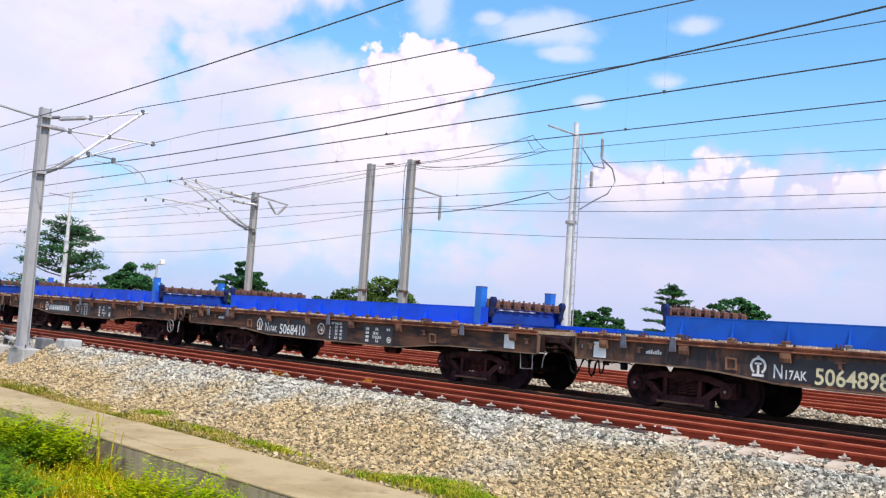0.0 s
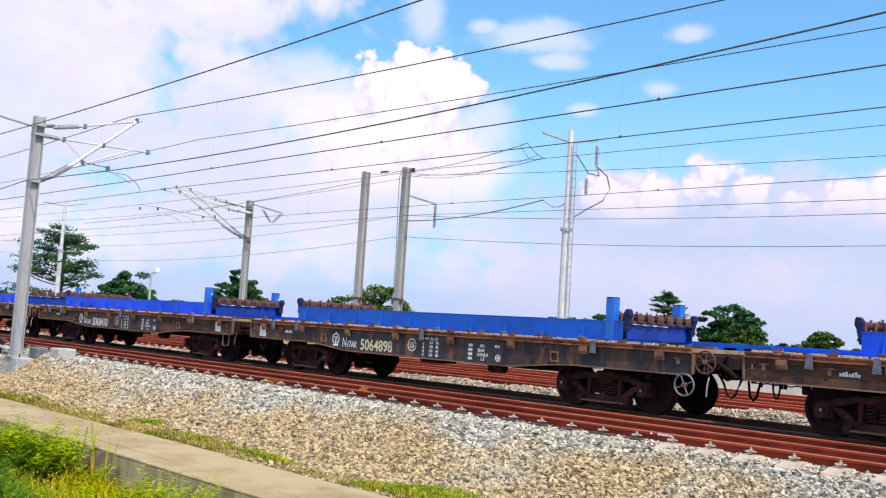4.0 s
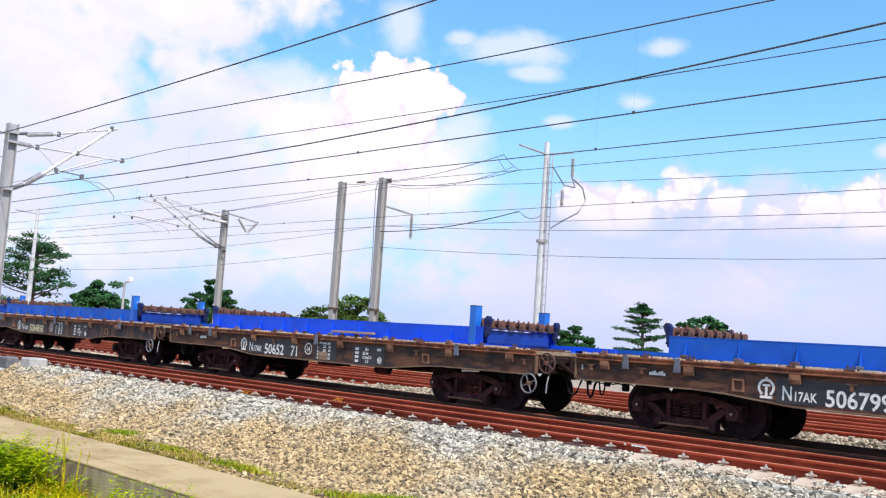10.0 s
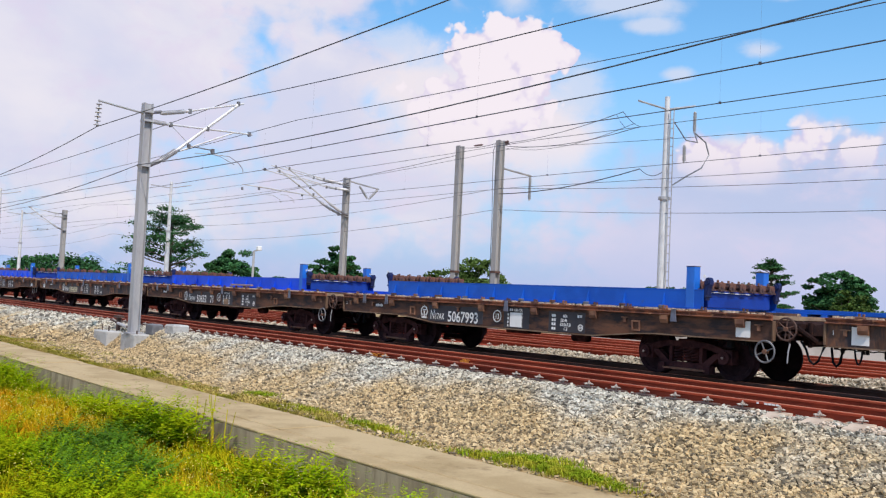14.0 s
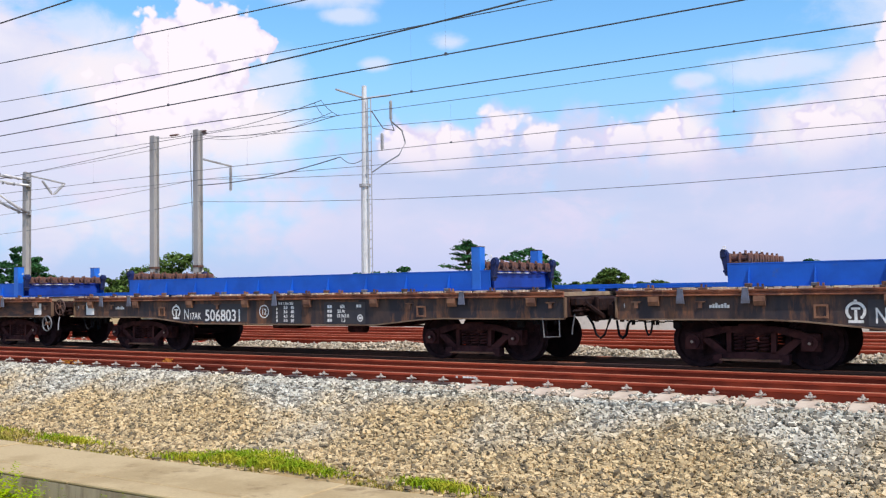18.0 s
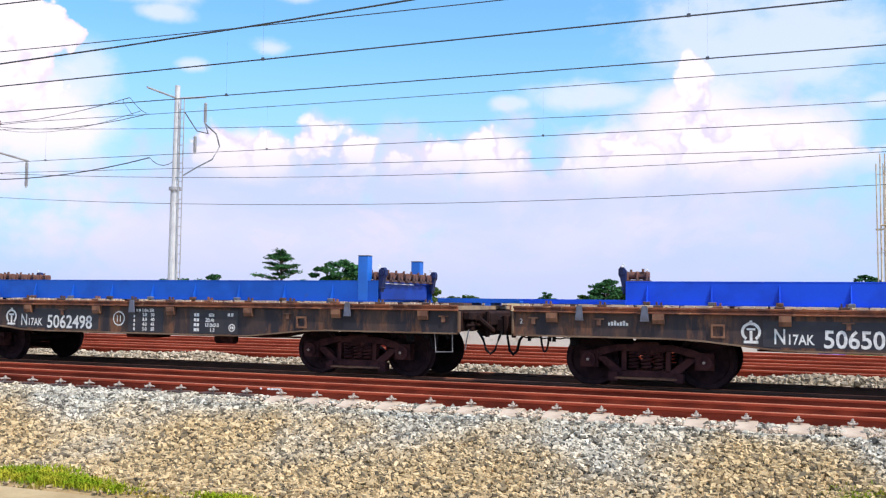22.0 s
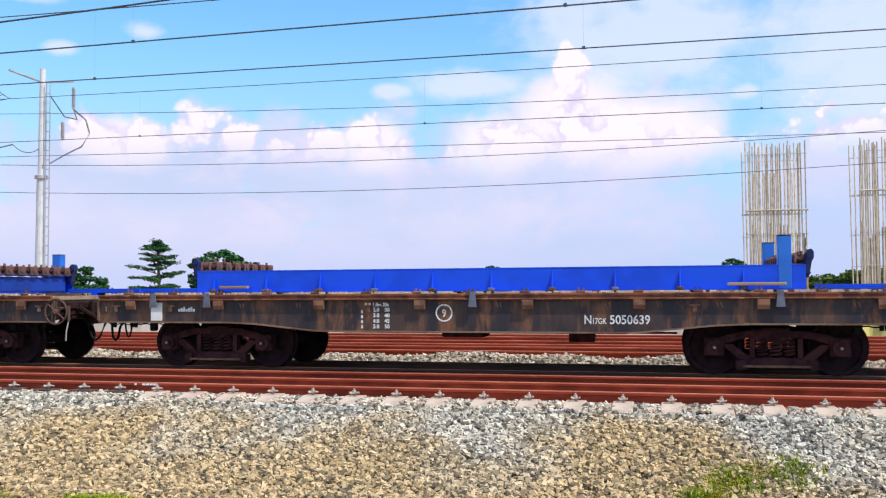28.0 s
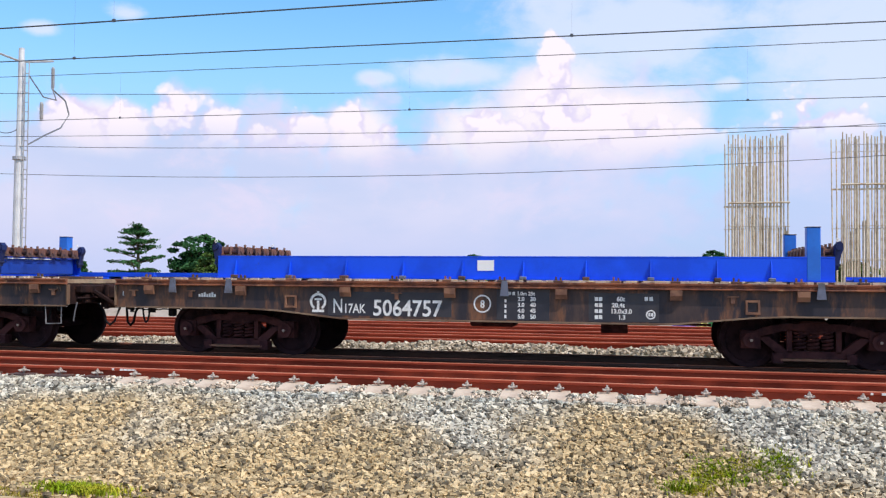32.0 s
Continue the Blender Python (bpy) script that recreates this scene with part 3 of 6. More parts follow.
def ground():
    xs = [-2500, -900, -300, -120, -80] + [x * 1.0 for x in range(-60, 31)] + [45, 70, 120, 300, 900, 2500]
    ys = [-900, -200, -60, -20] + [y * 0.5 for y in range(-24, 11)] + [5.7, 6.0, 6.38, 6.43, 7.78, 7.86, 8.1, 8.5, 9.1, 9.6, 10.2, 10.5, 10.9, 11.2, 12, 14, 16.85, 17.55, 20, 24, 26.5, 32, 40, 60, 120, 300, 900, 2600]
    verts = [(x, y, bank_z(x, y) - (0.08 if 9.1 < y < 17.2 else 0.0)) for y in ys for x in xs]
    n = len(xs)
    faces = [(j * n + i, j * n + i + 1, (j + 1) * n + i + 1, (j + 1) * n + i) for j in range(len(ys) - 1) for i in range(n - 1)]
    ob = new("ground", from_lists("ground", verts, faces, "soil", True))
    return tagged(ob, "sandy trackside ground with dirt and sparse grass", "ground", kind="structure")


ground()


def bed():
    xs = [-160, -90, -45] + [-38 + 0.5 * i for i in range(37)] + [0, 60]
    ys = [9.0, 9.1] + [9.25 + 0.15 * i for i in range(11)] + [10.9]
    verts, faces = [], []
    for x in xs:
        verts += [(x, 9.0, -0.95)] + [(x, y, bank_z(x, y) - 0.03) for y in ys] + [(x, 16.85, -0.085), (x, 17.55, -0.15), (x, 17.55, -0.4)]
    n = len(verts) // len(xs)
    for i in range(len(xs) - 1):
        faces += [(i * n + k, (i + 1) * n + k, (i + 1) * n + (k + 1) % n, i * n + (k + 1) % n) for k in range(n)]
    faces += [tuple(range(n - 1, -1, -1)), tuple((len(xs) - 1) * n + k for k in range(n))]
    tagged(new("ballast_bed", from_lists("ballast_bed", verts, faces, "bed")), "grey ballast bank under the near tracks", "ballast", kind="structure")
    prof = [(18.15, -0.15), (18.55, -0.08), (26.7, -0.08), (27.2, -0.15), (27.2, -0.4), (18.15, -0.4)]
    tagged(part("ballast_bed", extrude_x(prof, -160, 60), "far_gravel"), "pale gravel bed under the far tracks", "ballast", kind="structure")


bed()


def ridge(x, y):
    return 0.31 * math.exp(-((y - 17.9) / 0.48) ** 2) * (0.8 + 0.12 * math.sin(1.3 * x) + 0.08 * math.sin(2.9 * x + 1)) * max(0.45, min(1.0, (x + 28) / 12))


def gravel_ridge():
    xs, ys = [-160, -90, -60] + [-50 + i * 0.5 for i in range(121)] + [30, 60], [16.75 + 0.15 * i for i in range(16)]
    verts = [(x, y, bank_z(x, y) + ridge(x, y) - 0.02) for y in ys for x in xs]
    n = len(xs)
    faces = [(j * n + i, j * n + i + 1, (j + 1) * n + i + 1, (j + 1) * n + i) for j in range(len(ys) - 1) for i in range(n - 1)]
    tagged(new("gravel_ridge", from_lists("gravel_ridge", verts, faces, "far_gravel", True)), "pale gravel heaped between the tracks", "gravel", kind="structure")


gravel_ridge()


def walkway():
    root = thing("walkway", "pale concrete walkway slab along a drain", "walkway", kind="structure")
    rng = random.Random(4)
    x = -95.0
    while x < 25:
        w = 2.95
        dz, dy = rng.uniform(-0.012, 0.012), rng.uniform(-0.012, 0.012)
        part("slab", box(x + 0.006, x + w - 0.006, 6.745 + dy, 7.75 + dy, -0.95, -0.70 + dz, 0.012), "concrete", root)
        part("edge_beam", box(x + 0.004, x + w - 0.004, 6.376 + dy * 0.4, 6.73 + dy * 0.4, -0.745, -0.705 + dz * 0.5, 0.012), "concrete", root, "worn concrete edge along the drain")
        part("drain_wall", box(x + 0.001, x + w - 0.001, 6.38 + dy * 0.4, 6.725 + dy * 0.4, -1.5, -0.747), "drain_wall", root, "water-stained drain wall")
        x += w


walkway()

RAIL_PROFILE = [(-0.075, 0.0), (0.075, 0.0), (0.075, 0.012), (0.02, 0.028), (0.010, 0.045), (0.010, 0.130), (0.036, 0.142), (0.036, 0.168), (0.026, 0.176), (-0.026, 0.176),
                (-0.036, 0.168), (-0.036, 0.142), (-0.010, 0.130), (-0.010, 0.045), (-0.02, 0.028), (-0.075, 0.012)]


def rail(y, top, mat, label):
    bm = extrude_x([(y + a, b + top - 0.176) for a, b in RAIL_PROFILE], -160, 60)
    ob = tagged(part("rail", bm, mat), label, "rail", "rails along the line", "structure")
    # thin strip on top, its lighter rust stands in for light from above
    part("running_surface", box(-160, 60, y - 0.027, y + 0.027, top - 0.002, top + 0.003), "rail_top_lit", ob, "rusty rail top in a sunlit tone")
    return ob



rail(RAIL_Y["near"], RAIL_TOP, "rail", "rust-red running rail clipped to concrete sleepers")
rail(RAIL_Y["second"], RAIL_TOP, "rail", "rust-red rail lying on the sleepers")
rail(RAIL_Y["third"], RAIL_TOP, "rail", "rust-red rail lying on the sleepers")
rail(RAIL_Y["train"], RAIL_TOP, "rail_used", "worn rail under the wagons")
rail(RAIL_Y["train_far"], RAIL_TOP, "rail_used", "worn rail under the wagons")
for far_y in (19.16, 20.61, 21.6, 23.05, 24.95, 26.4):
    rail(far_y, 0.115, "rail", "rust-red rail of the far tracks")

# ---- the train ----
PITCH, TRAIN_Y, LONG = 13.79, 15.16, 0.989


def train_x(t):
    """Way of the foremost counted wagon's end; the train gathers speed slowly."""
    return -24.261 - 2.5441 * t - 0.0157 * t * t + 0.000082 * t ** 3


def ring(r, tube, seg=20, tseg=6, axis="y"):
    bm = bmesh.new()
    rows = []
    for i in range(seg):
        a = 2 * math.pi * i / seg
        rows.append([])
        for j in range(tseg):
            b = 2 * math.pi * j / tseg
            q = r + tube * math.cos(b)
            rows[-1].append(bm.verts.new((q * math.cos(a), tube * math.sin(b), q * math.sin(a))))
    for i in range(seg):
        for j in range(tseg):
            k, l = (i + 1) % seg, (j + 1) % tseg
            bm.faces.new((rows[i][j], rows[k][j], rows[k][l], rows[i][l]))
    bmesh.ops.recalc_face_normals(bm, faces=bm.faces)
    return bm


def side_frame_mesh():
    bm = bmesh.new()

    def prism(profile, y0=-0.07, y1=0.07):
        b = extrude_y(profile, y0, y1)
        me = bpy.data.meshes.new("tmp")
        b.to_mesh(me)
        b.free()
        bm.from_mesh(me)
        bpy.data.meshes.remove(me)

    prism([(-1.02, 0.47), (-0.72, 0.60), (-0.42, 0.66), (0.42, 0.66), (0.72, 0.60), (1.02, 0.47), (1.02, 0.38), (0.72, 0.48), (0.40, 0.56), (-0.40, 0.56), (-0.72, 0.48), (-1.02, 0.38)])
    prism([(-0.78, 0.47), (-0.62, 0.47), (-0.36, 0.27), (0.36, 0.27), (0.62, 0.47), (0.78, 0.47), (0.44, 0.17), (-0.44, 0.17)])
    for s in (-1, 1):
        prism([(s * 0.30, 0.25), (s * 0.37, 0.25), (s * 0.37, 0.58), (s * 0.30, 0.58)])
        add_box(bm, s * 0.875 - 0.14, s * 0.875 + 0.14, -0.10, 0.10, 0.30, 0.56)
        add_tube(bm, (s * 0.875, -0.17, 0.42), (s * 0.875, 0.0, 0.42), 0.115, seg=14)
        add_tube(bm, (s * 0.875, -0.20, 0.42), (s * 0.875, -0.16, 0.42), 0.05, seg=8)
        add_box(bm, s * 0.50 - 0.07, s * 0.50 + 0.07, -0.13, 0.05, 0.10, 0.24)
    bmesh.ops.recalc_face_normals(bm, faces=bm.faces)
    return bm


def spring_mesh():
    bm = bmesh.new()
    for cx in (-0.19, 0.0, 0.19):
        pts = [(cx + 0.075 * math.cos(a), 0.075 * math.sin(a), 0.28 + 0.27 * a / (2 * math.pi * 5)) for a in [2 * math.pi * i / 10 for i in range(51)]]
        add_chain(bm, pts, 0.018, 5)
    return bm


def wheelset_mesh():
    bm = bmesh.new()
    for s in (-1, 1):
        b = spin_y([(0.42, s * 0.69), (0.455, s * 0.70), (0.455, s * 0.72), (0.425, s * 0.73), (0.415, s * 0.82), (0.35, s * 0.82), (0.33, s * 0.785), (0.14, s * 0.775), (0.12, s * 0.83), (0.02, s * 0.83)], 28)
        me = bpy.data.meshes.new("tmp")
        b.to_mesh(me)
        b.free()
        bm.from_mesh(me)
        bpy.data.meshes.remove(me)
    add_tube(bm, (0, -0.75, 0), (0, 0.75, 0), 0.085, seg=12)
    for s in (-1, 1):
        for a in range(3):
            q = 2 * math.pi * a / 3
            add_tube(bm, (0.24 * math.cos(q), s * 0.77, 0.24 * math.sin(q)), (0.24 * math.cos(q), s * 0.80, 0.24 * math.sin(q)), 0.035, seg=8)
    return bm


SILL_LOW = [(0.0, 0.784), (2.4, 0.784), (2.9, 0.76), (3.95, 0.655), (4.3, 0.65), (8.7, 0.65), (9.05, 0.655), (10.1, 0.76), (10.6, 0.784), (13.0, 0.784)]
GUSSETS = (0.62, 2.25, 4.02, 5.70, 7.40, 9.06, 10.80, 12.4)
BOGIES = (2.0, 11.0)


def wagon():
    w = thing("flat_wagon", "rust-stained black four-axle railway flat wagon", "railway wagon", "wagons of the moving train")
    part("deck", box(0.02, 12.98, -1.44, 1.44, 1.15, 1.215), "wood", w, "weathered timber deck")
    for s in (-1, 1):
        part("deck_edge", extrude_x([(s * q, z) for q, z in ((1.43, 1.132), (1.505, 1.132), (1.508, 1.142), (1.508, 1.150), (1.474, 1.158), (1.470, 1.190), (1.496, 1.197), (1.500, 1.222), (1.492, 1.228), (1.43, 1.228))], 0, 13), "rust_edge", w, "rusty channel-shaped deck edge")
        y0, y1 = sorted((s * 1.425, s * 1.44))
        part("side_sill", extrude_y([(0, 1.128)] + SILL_LOW + [(13, 1.128)], y0, y1), "steel_dark", w)
        lo, hi = sorted((s * 1.40, s * 1.485))
        part("sill_flange", extrude_y(SILL_LOW + [(x, z - 0.022) for x, z in reversed(SILL_LOW)], lo, hi), "flange", w, "dusty tan bottom flange")
        for u in GUSSETS:
            bm = extrude_x([(s * 1.44, 1.13), (s * 1.515, 1.13), (s * 1.515, 1.05), (s * 1.49, 0.985), (s * 1.44, 0.985)], u - 0.085, u + 0.085)
            part("bracket", bm, "tan_gusset", w, "rust-stained stake bracket")
        for u in (1.06, 2.05, 6.55, 11.03):
            bm = extrude_y([(u - 0.04, 1.25), (u + 0.04, 1.25), (u + 0.065, 1.02), (u - 0.065, 1.02)], *sorted((s * 1.503, s * 1.53)))
            part("lashing_plate", bm, "grey_clip", w, "blue-grey steel lashing plate")
        for u in (3.1, 10.12):
            bm = box(u - 0.10, u + 0.10, *sorted((s * 1.442, s * 1.47)), 0.97, 1.0)
            add_box(bm, u - 0.10, u + 0.10, *sorted((s * 1.442, s * 1.47)), 0.80, 0.83)
            for q in (-0.10, 0.07):
                add_box(bm, u + q, u + q + 0.03, *sorted((s * 1.442, s * 1.47)), 0.83, 0.97)
            part("socket_frame", bm, "tan_gusset", w, "small square steel frame")
        for u in (0.32, 1.35, 4.85, 9.85, 12.75):
            part("hook_stem", box(u - 0.03, u + 0.03, *sorted((s * 1.442, s * 1.468)), 0.95, 1.034), "tan_gusset", w)
            part("rope_hook", box(u - 0.08, u + 0.08, *sorted((s * 1.44, s * 1.475)), 1.035, 1.055), "tan_gusset", w)
        for i in range(15):
            u = 0.55 + i * 0.85
            bm = box(u - 0.07, u + 0.07, *sorted((s * 1.34, s * 1.49)), 1.229, 1.262, 0.006)
            add_box(bm, u - 0.05, u - 0.025, *sorted((s * 1.38, s * 1.42)), 1.262, 1.315)
            add_box(bm, u + 0.02, u + 0.045, *sorted((s * 1.38, s * 1.42)), 1.262, 1.305)
            part("deck_clip", bm, "rust_dark" if i % 3 else "tan_gusset", w, "rusty bolted deck clip")
    for x0 in (0.0, 12.9):
        part("end_sill", box(x0 + 0.003, x0 + 0.097, -1.42, 1.42, 0.80, 1.145), "end_rust", w, "rusty end sill")
    part("centre_sill", extrude_y([(0.1, 1.14), (0.1, 0.82), (2.4, 0.80), (4.0, 0.56), (8.8, 0.56), (10.2, 0.80), (12.9, 0.82), (12.9, 1.14)], -0.22, 0.22), "bogie", w)
    for u in (4.2, 6.5, 8.8):
        part("cross_bearer", box(u - 0.06, u + 0.06, -1.41, 1.41, 0.70, 1.14), "bogie", w)
    bm = box(5.9, 6.6, -0.9, -0.4, 0.53, 0.66, 0.03)
    part("air_reservoir", bm, "bogie", w, "dark underfloor brake box")
    part("brake_cylinder", add_tube(bmesh.new(), (7.95, -0.8, 0.56), (8.35, -0.8, 0.56), 0.10, seg=14), "bogie", w)
    part("brake_rod", add_tube(bmesh.new(), (3.6, -0.55, 0.60), (9.6, -0.55, 0.60), 0.018, seg=6), "bogie", w)
    for s, x0 in ((-1, 0.0), (1, 13.0)):
        bm = box(*sorted((x0 - s * 0.02, x0 + s * 0.24)), -0.12, 0.12, 0.80, 0.98, 0.02)
        add_box(bm, *sorted((x0 + s * 0.20, x0 + s * 0.42)), -0.19, 0.13, 0.74, 1.03, 0.05)
        add_tube(bm, (x0 + s * 0.40, -0.13, 0.72), (x0 + s * 0.40, -0.13, 1.05), 0.075, seg=10)
        add_tube(bm, (x0 + s * 0.30, 0.10, 0.76), (x0 + s * 0.42, 0.15, 1.0), 0.07, seg=8)
        part("coupler", bm, "end_rust", w, "dark rusty knuckle coupler")
        bm = box(*sorted((x0 + s * 0.004, x0 + s * 0.27)), -0.62, 0.62, 0.86, 1.13, 0.04)
        add_box(bm, *sorted((x0 + s * 0.004, x0 + s * 0.20)), -0.50, 0.50, 0.72, 0.87, 0.03)
        add_tube(bm, (x0 + s * 0.16, -0.95, 1.02), (x0 + s * 0.33, -0.62, 0.80), 0.05, seg=8)
        add_tube(bm, (x0 + s * 0.24, -0.66, 0.70), (x0 + s * 0.24, -0.66, 1.12), 0.04, seg=8)
        part("draft_housing", bm, "end_rust", w, "dark grimy draft gear housing")
        part("draft_plate", box(*sorted((x0 + s * 0.002, x0 + s * 0.06)), -0.34, 0.34, 0.70, 1.10, 0.012), "end_rust", w)
        bm = box(*sorted((x0 + s * 0.002, x0 + s * 0.13)), -1.22, -0.55, 0.98, 1.12, 0.02)
        add_box(bm, *sorted((x0 + s * 0.002, x0 + s * 0.10)), -1.05, -0.80, 0.80, 0.97, 0.02)
        add_tube(bm, (x0 + s * 0.10, -1.30, 0.90), (x0 + s * 0.10, 0.0, 0.90), 0.020, seg=6)
        part("end_bracket", bm, "end_rust", w, "rusty end step and lever")
        part("end_bracket", box(*sorted((x0 + s * 0.002, x0 + s * 0.17)), 0.45, 1.15, 0.90, 1.12, 0.02), "end_rust", w, "rusty end fitting")
        part("corner_angle", box(*sorted((x0 - s * 0.002, x0 + s * 0.035)), -1.475, -1.40, 0.79, 1.128, 0.008), "flange", w, "tan corner angle")
        pts = [(x0 + s * 0.05, -0.62, 0.80), (x0 + s * 0.15, -0.62, 0.66), (x0 + s * 0.20, -0.60, 0.48), (x0 + s * 0.27, -0.58, 0.42), (x0 + s * 0.34, -0.56, 0.48), (x0 + s * 0.40, -0.50, 0.70), (x0 + s * 0.43, -0.45, 0.80)]
        part("brake_hose", add_chain(bmesh.new(), pts, 0.024, 6), "rubber", w, "black rubber brake hose")
        pts = [(x0 - s * (0.1 + 1.1 * i / 16), -1.33, 0.755 - 0.03 * abs(math.sin(i * 0.9))) for i in range(17)]
        bm = add_chain(bmesh.new(), pts, 0.011, 5)
        for q in (0.22, 0.55, 0.62):
            add_tube(bm, (x0 - s * q, -1.33, 0.68), (x0 - s * q, -1.33, 0.775), 0.032, seg=6)
        part("release_rod", bm, "rubber", w, "dark brake release rod")
        pts = [(x0 - s * (0.40 + 0.13 * i / 8), -1.30, 0.76 - 0.24 * math.sin(math.pi * i / 8) ** 0.6) for i in range(9)]
        part("brake_hose", add_chain(bmesh.new(), pts, 0.017, 6), "rubber", w, "black looped brake hose")
        part("angle_cock", box(*sorted((x0 - s * 0.98, x0 - s * 0.86)), -1.3, -1.2, 0.62, 0.78, 0.02), "rubber", w)
    rng = random.Random(77)
    bm = bmesh.new()
    for _ in range(420):
        u, s, q = rng.uniform(0.1, 12.9), rng.choice((-1, -1, -1, 1)), rng.uniform(0.010, 0.028)
        yy = s * rng.uniform(1.30, 1.46)
        add_box(bm, u - q * 1.5, u + q * 1.5, yy - q, yy + q, 1.229, 1.229 + q * 1.3)
    tagged(part("spilled_gravel", bm, "sleeper", w, "pale gravel spilled on the deck edge"), kind="stuff")
    sf, sp, wm = side_frame_mesh(), spring_mesh(), wheelset_mesh()
    meshes = []
    for n, b, m in (("side_frame", sf, "bogie"), ("spring", sp, "bogie"), ("wheelset", wm, "wheel")):
        me = bpy.data.meshes.new(n)
        b.to_mesh(me)
        b.free()
        me.materials.append(M[m])
        meshes.append(me)
    bol = box(-0.2, 0.2, -1.05, 1.05, 0.50, 0.70, 0.02)
    add_box(bol, -0.28, 0.28, -0.28, 0.28, 0.68, 0.80)
    bmb = bpy.data.meshes.new("bogie")
    bol.to_mesh(bmb)
    bol.free()
    bmb.materials.append(M["bogie"])
    plank = bpy.data.meshes.new("spring_plank")
    b = box(-0.47, 0.47, -0.13, 0.13, 0.135, 0.165)
    b.to_mesh(plank)
    b.free()
    plank.materials.append(M["tan_gusset"])
    cap = bpy.data.meshes.new("axle_cap")
    b = add_tube(bmesh.new(), (0, -0.012, 0), (0, 0.01, 0), 0.022, seg=8)
    b.to_mesh(cap)
    b.free()
    cap.materials.append(M["fastener"])
    for u in BOGIES:
        bg = part_of("bogie", bmb, w, "dark three-piece bogie", Matrix.Translation((u, 0, 0)))
        for s in (-1, 1):
            part_of("side_frame", meshes[0], bg, "", Matrix.Translation((0, s * 1.0, 0)) @ (Matrix.Rotation(math.pi, 4, "Z") if s > 0 else Matrix()))
            part_of("spring", meshes[1], bg, "", Matrix.Translation((0, s * 1.0, 0)))
            part_of("spring_plank", plank, bg, "", Matrix.Translation((0, s * 1.0, 0)))
        for d in (-0.875, 0.875):
            part_of("axle_cap", cap, bg, "pale axle-end bolt", Matrix.Translation((d, -1.202, 0.42)))
            part_of("wheelset", meshes[2], bg, "dark steel wheelset", Matrix.Translation((d, 0, 0.42)))
    return w


def handwheel(w, single=False):
    for x, y, z, r, spokes in ((13.10, -1.48, 0.95, 0.215, 6),) if single else ((13.18, -1.33, 1.0, 0.185, 6), (12.90, -1.50, 0.61, 0.18, 4)):
        bm = ring(r, 0.017, 22, 6)
        wheel = part("handwheel", bm, "rust_dark" if z > 0.8 else "iron_dark", w, "spoked brake handwheel", Matrix.Translation((x, y, z)))
        for i in range(spokes):
            a = 2 * math.pi * i / spokes + 0.4
            part("spoke", add_tube(bmesh.new(), (0, 0, 0), (r * math.cos(a), 0, r * math.sin(a)), 0.013, seg=5), "rust_dark" if z > 0.8 else "iron_dark", wheel)
        part("hub", add_tube(bmesh.new(), (0, -0.03, 0), (0, 0.06, 0), 0.04, seg=8), "tan_gusset", wheel)
    bm = add_tube(bmesh.new(), (12.95, -1.28, 1.0), (13.21, -1.28, 1.0), 0.03, seg=6)
    add_tube(bm, (13.21, -1.28, 0.78), (13.21, -1.28, 1.05), 0.025, seg=6)
    part("brake_shaft", bm, "rust_dark", w)
    part("grab_rod", add_chain(bmesh.new(), [(13.32, -1.44, 0.77), (13.30, -1.46, 0.62), (13.29, -1.46, 0.45)], 0.013, 5), "galv", w)


def stirrup(w):
    pts = [(12.60, -1.46, 0.79), (12.63, -1.47, 0.47), (12.92, -1.47, 0.48), (12.91, -1.46, 0.79)]
    part("foot_stirrup", add_chain(bmesh.new(), pts, 0.013, 5), "iron_dark", w, "grey steel foot stirrup")
    part("grab_rod", add_chain(bmesh.new(), [(13.17, -1.40, 0.84), (13.14, -1.42, 0.66), (13.12, -1.42, 0.52)], 0.011, 5), "iron_dark", w)


TEXTS = {}


def text_mesh(s, size, squeeze=1.0, weight=0.0):
    key = (s, size, squeeze, weight)
    if key not in TEXTS:
        c = bpy.data.curves.new("lettering", "FONT")
        c.body, c.size, c.align_x, c.offset = s, size, "LEFT", weight
        c.resolution_u = 3
        o = new("tmp_text", c)
        dg = bpy.context.evaluated_depsgraph_get()
        me = bpy.data.meshes.new_from_object(o.evaluated_get(dg))
        bpy.data.objects.remove(o)
        me.transform(Matrix.Diagonal((squeeze, 1, 1, 1)))
        me.materials.clear()
        me.materials.append(M["white"])
        TEXTS[key] = me
    return TEXTS[key]


LETTER = Matrix.Rotation(math.radians(90), 4, "X")


def write(w, s, u, z, size, squeeze=1.0, weight=0.0, name="lettering", label="white painted lettering"):
    return part_of(name, text_mesh(s, size, squeeze, weight), w, label, Matrix.Translation((u, -1.4445, z)) @ LETTER)


def bars(w, cells, name="small_lettering"):
    bm = bmesh.new()
    for u0, u1, z0, z1 in cells:
        add_box(bm, u0, u1, -1.4445, -1.441, z0, z1)
    return tagged(part(name, bm, "white", w, "small white painted markings"), kind="stuff")


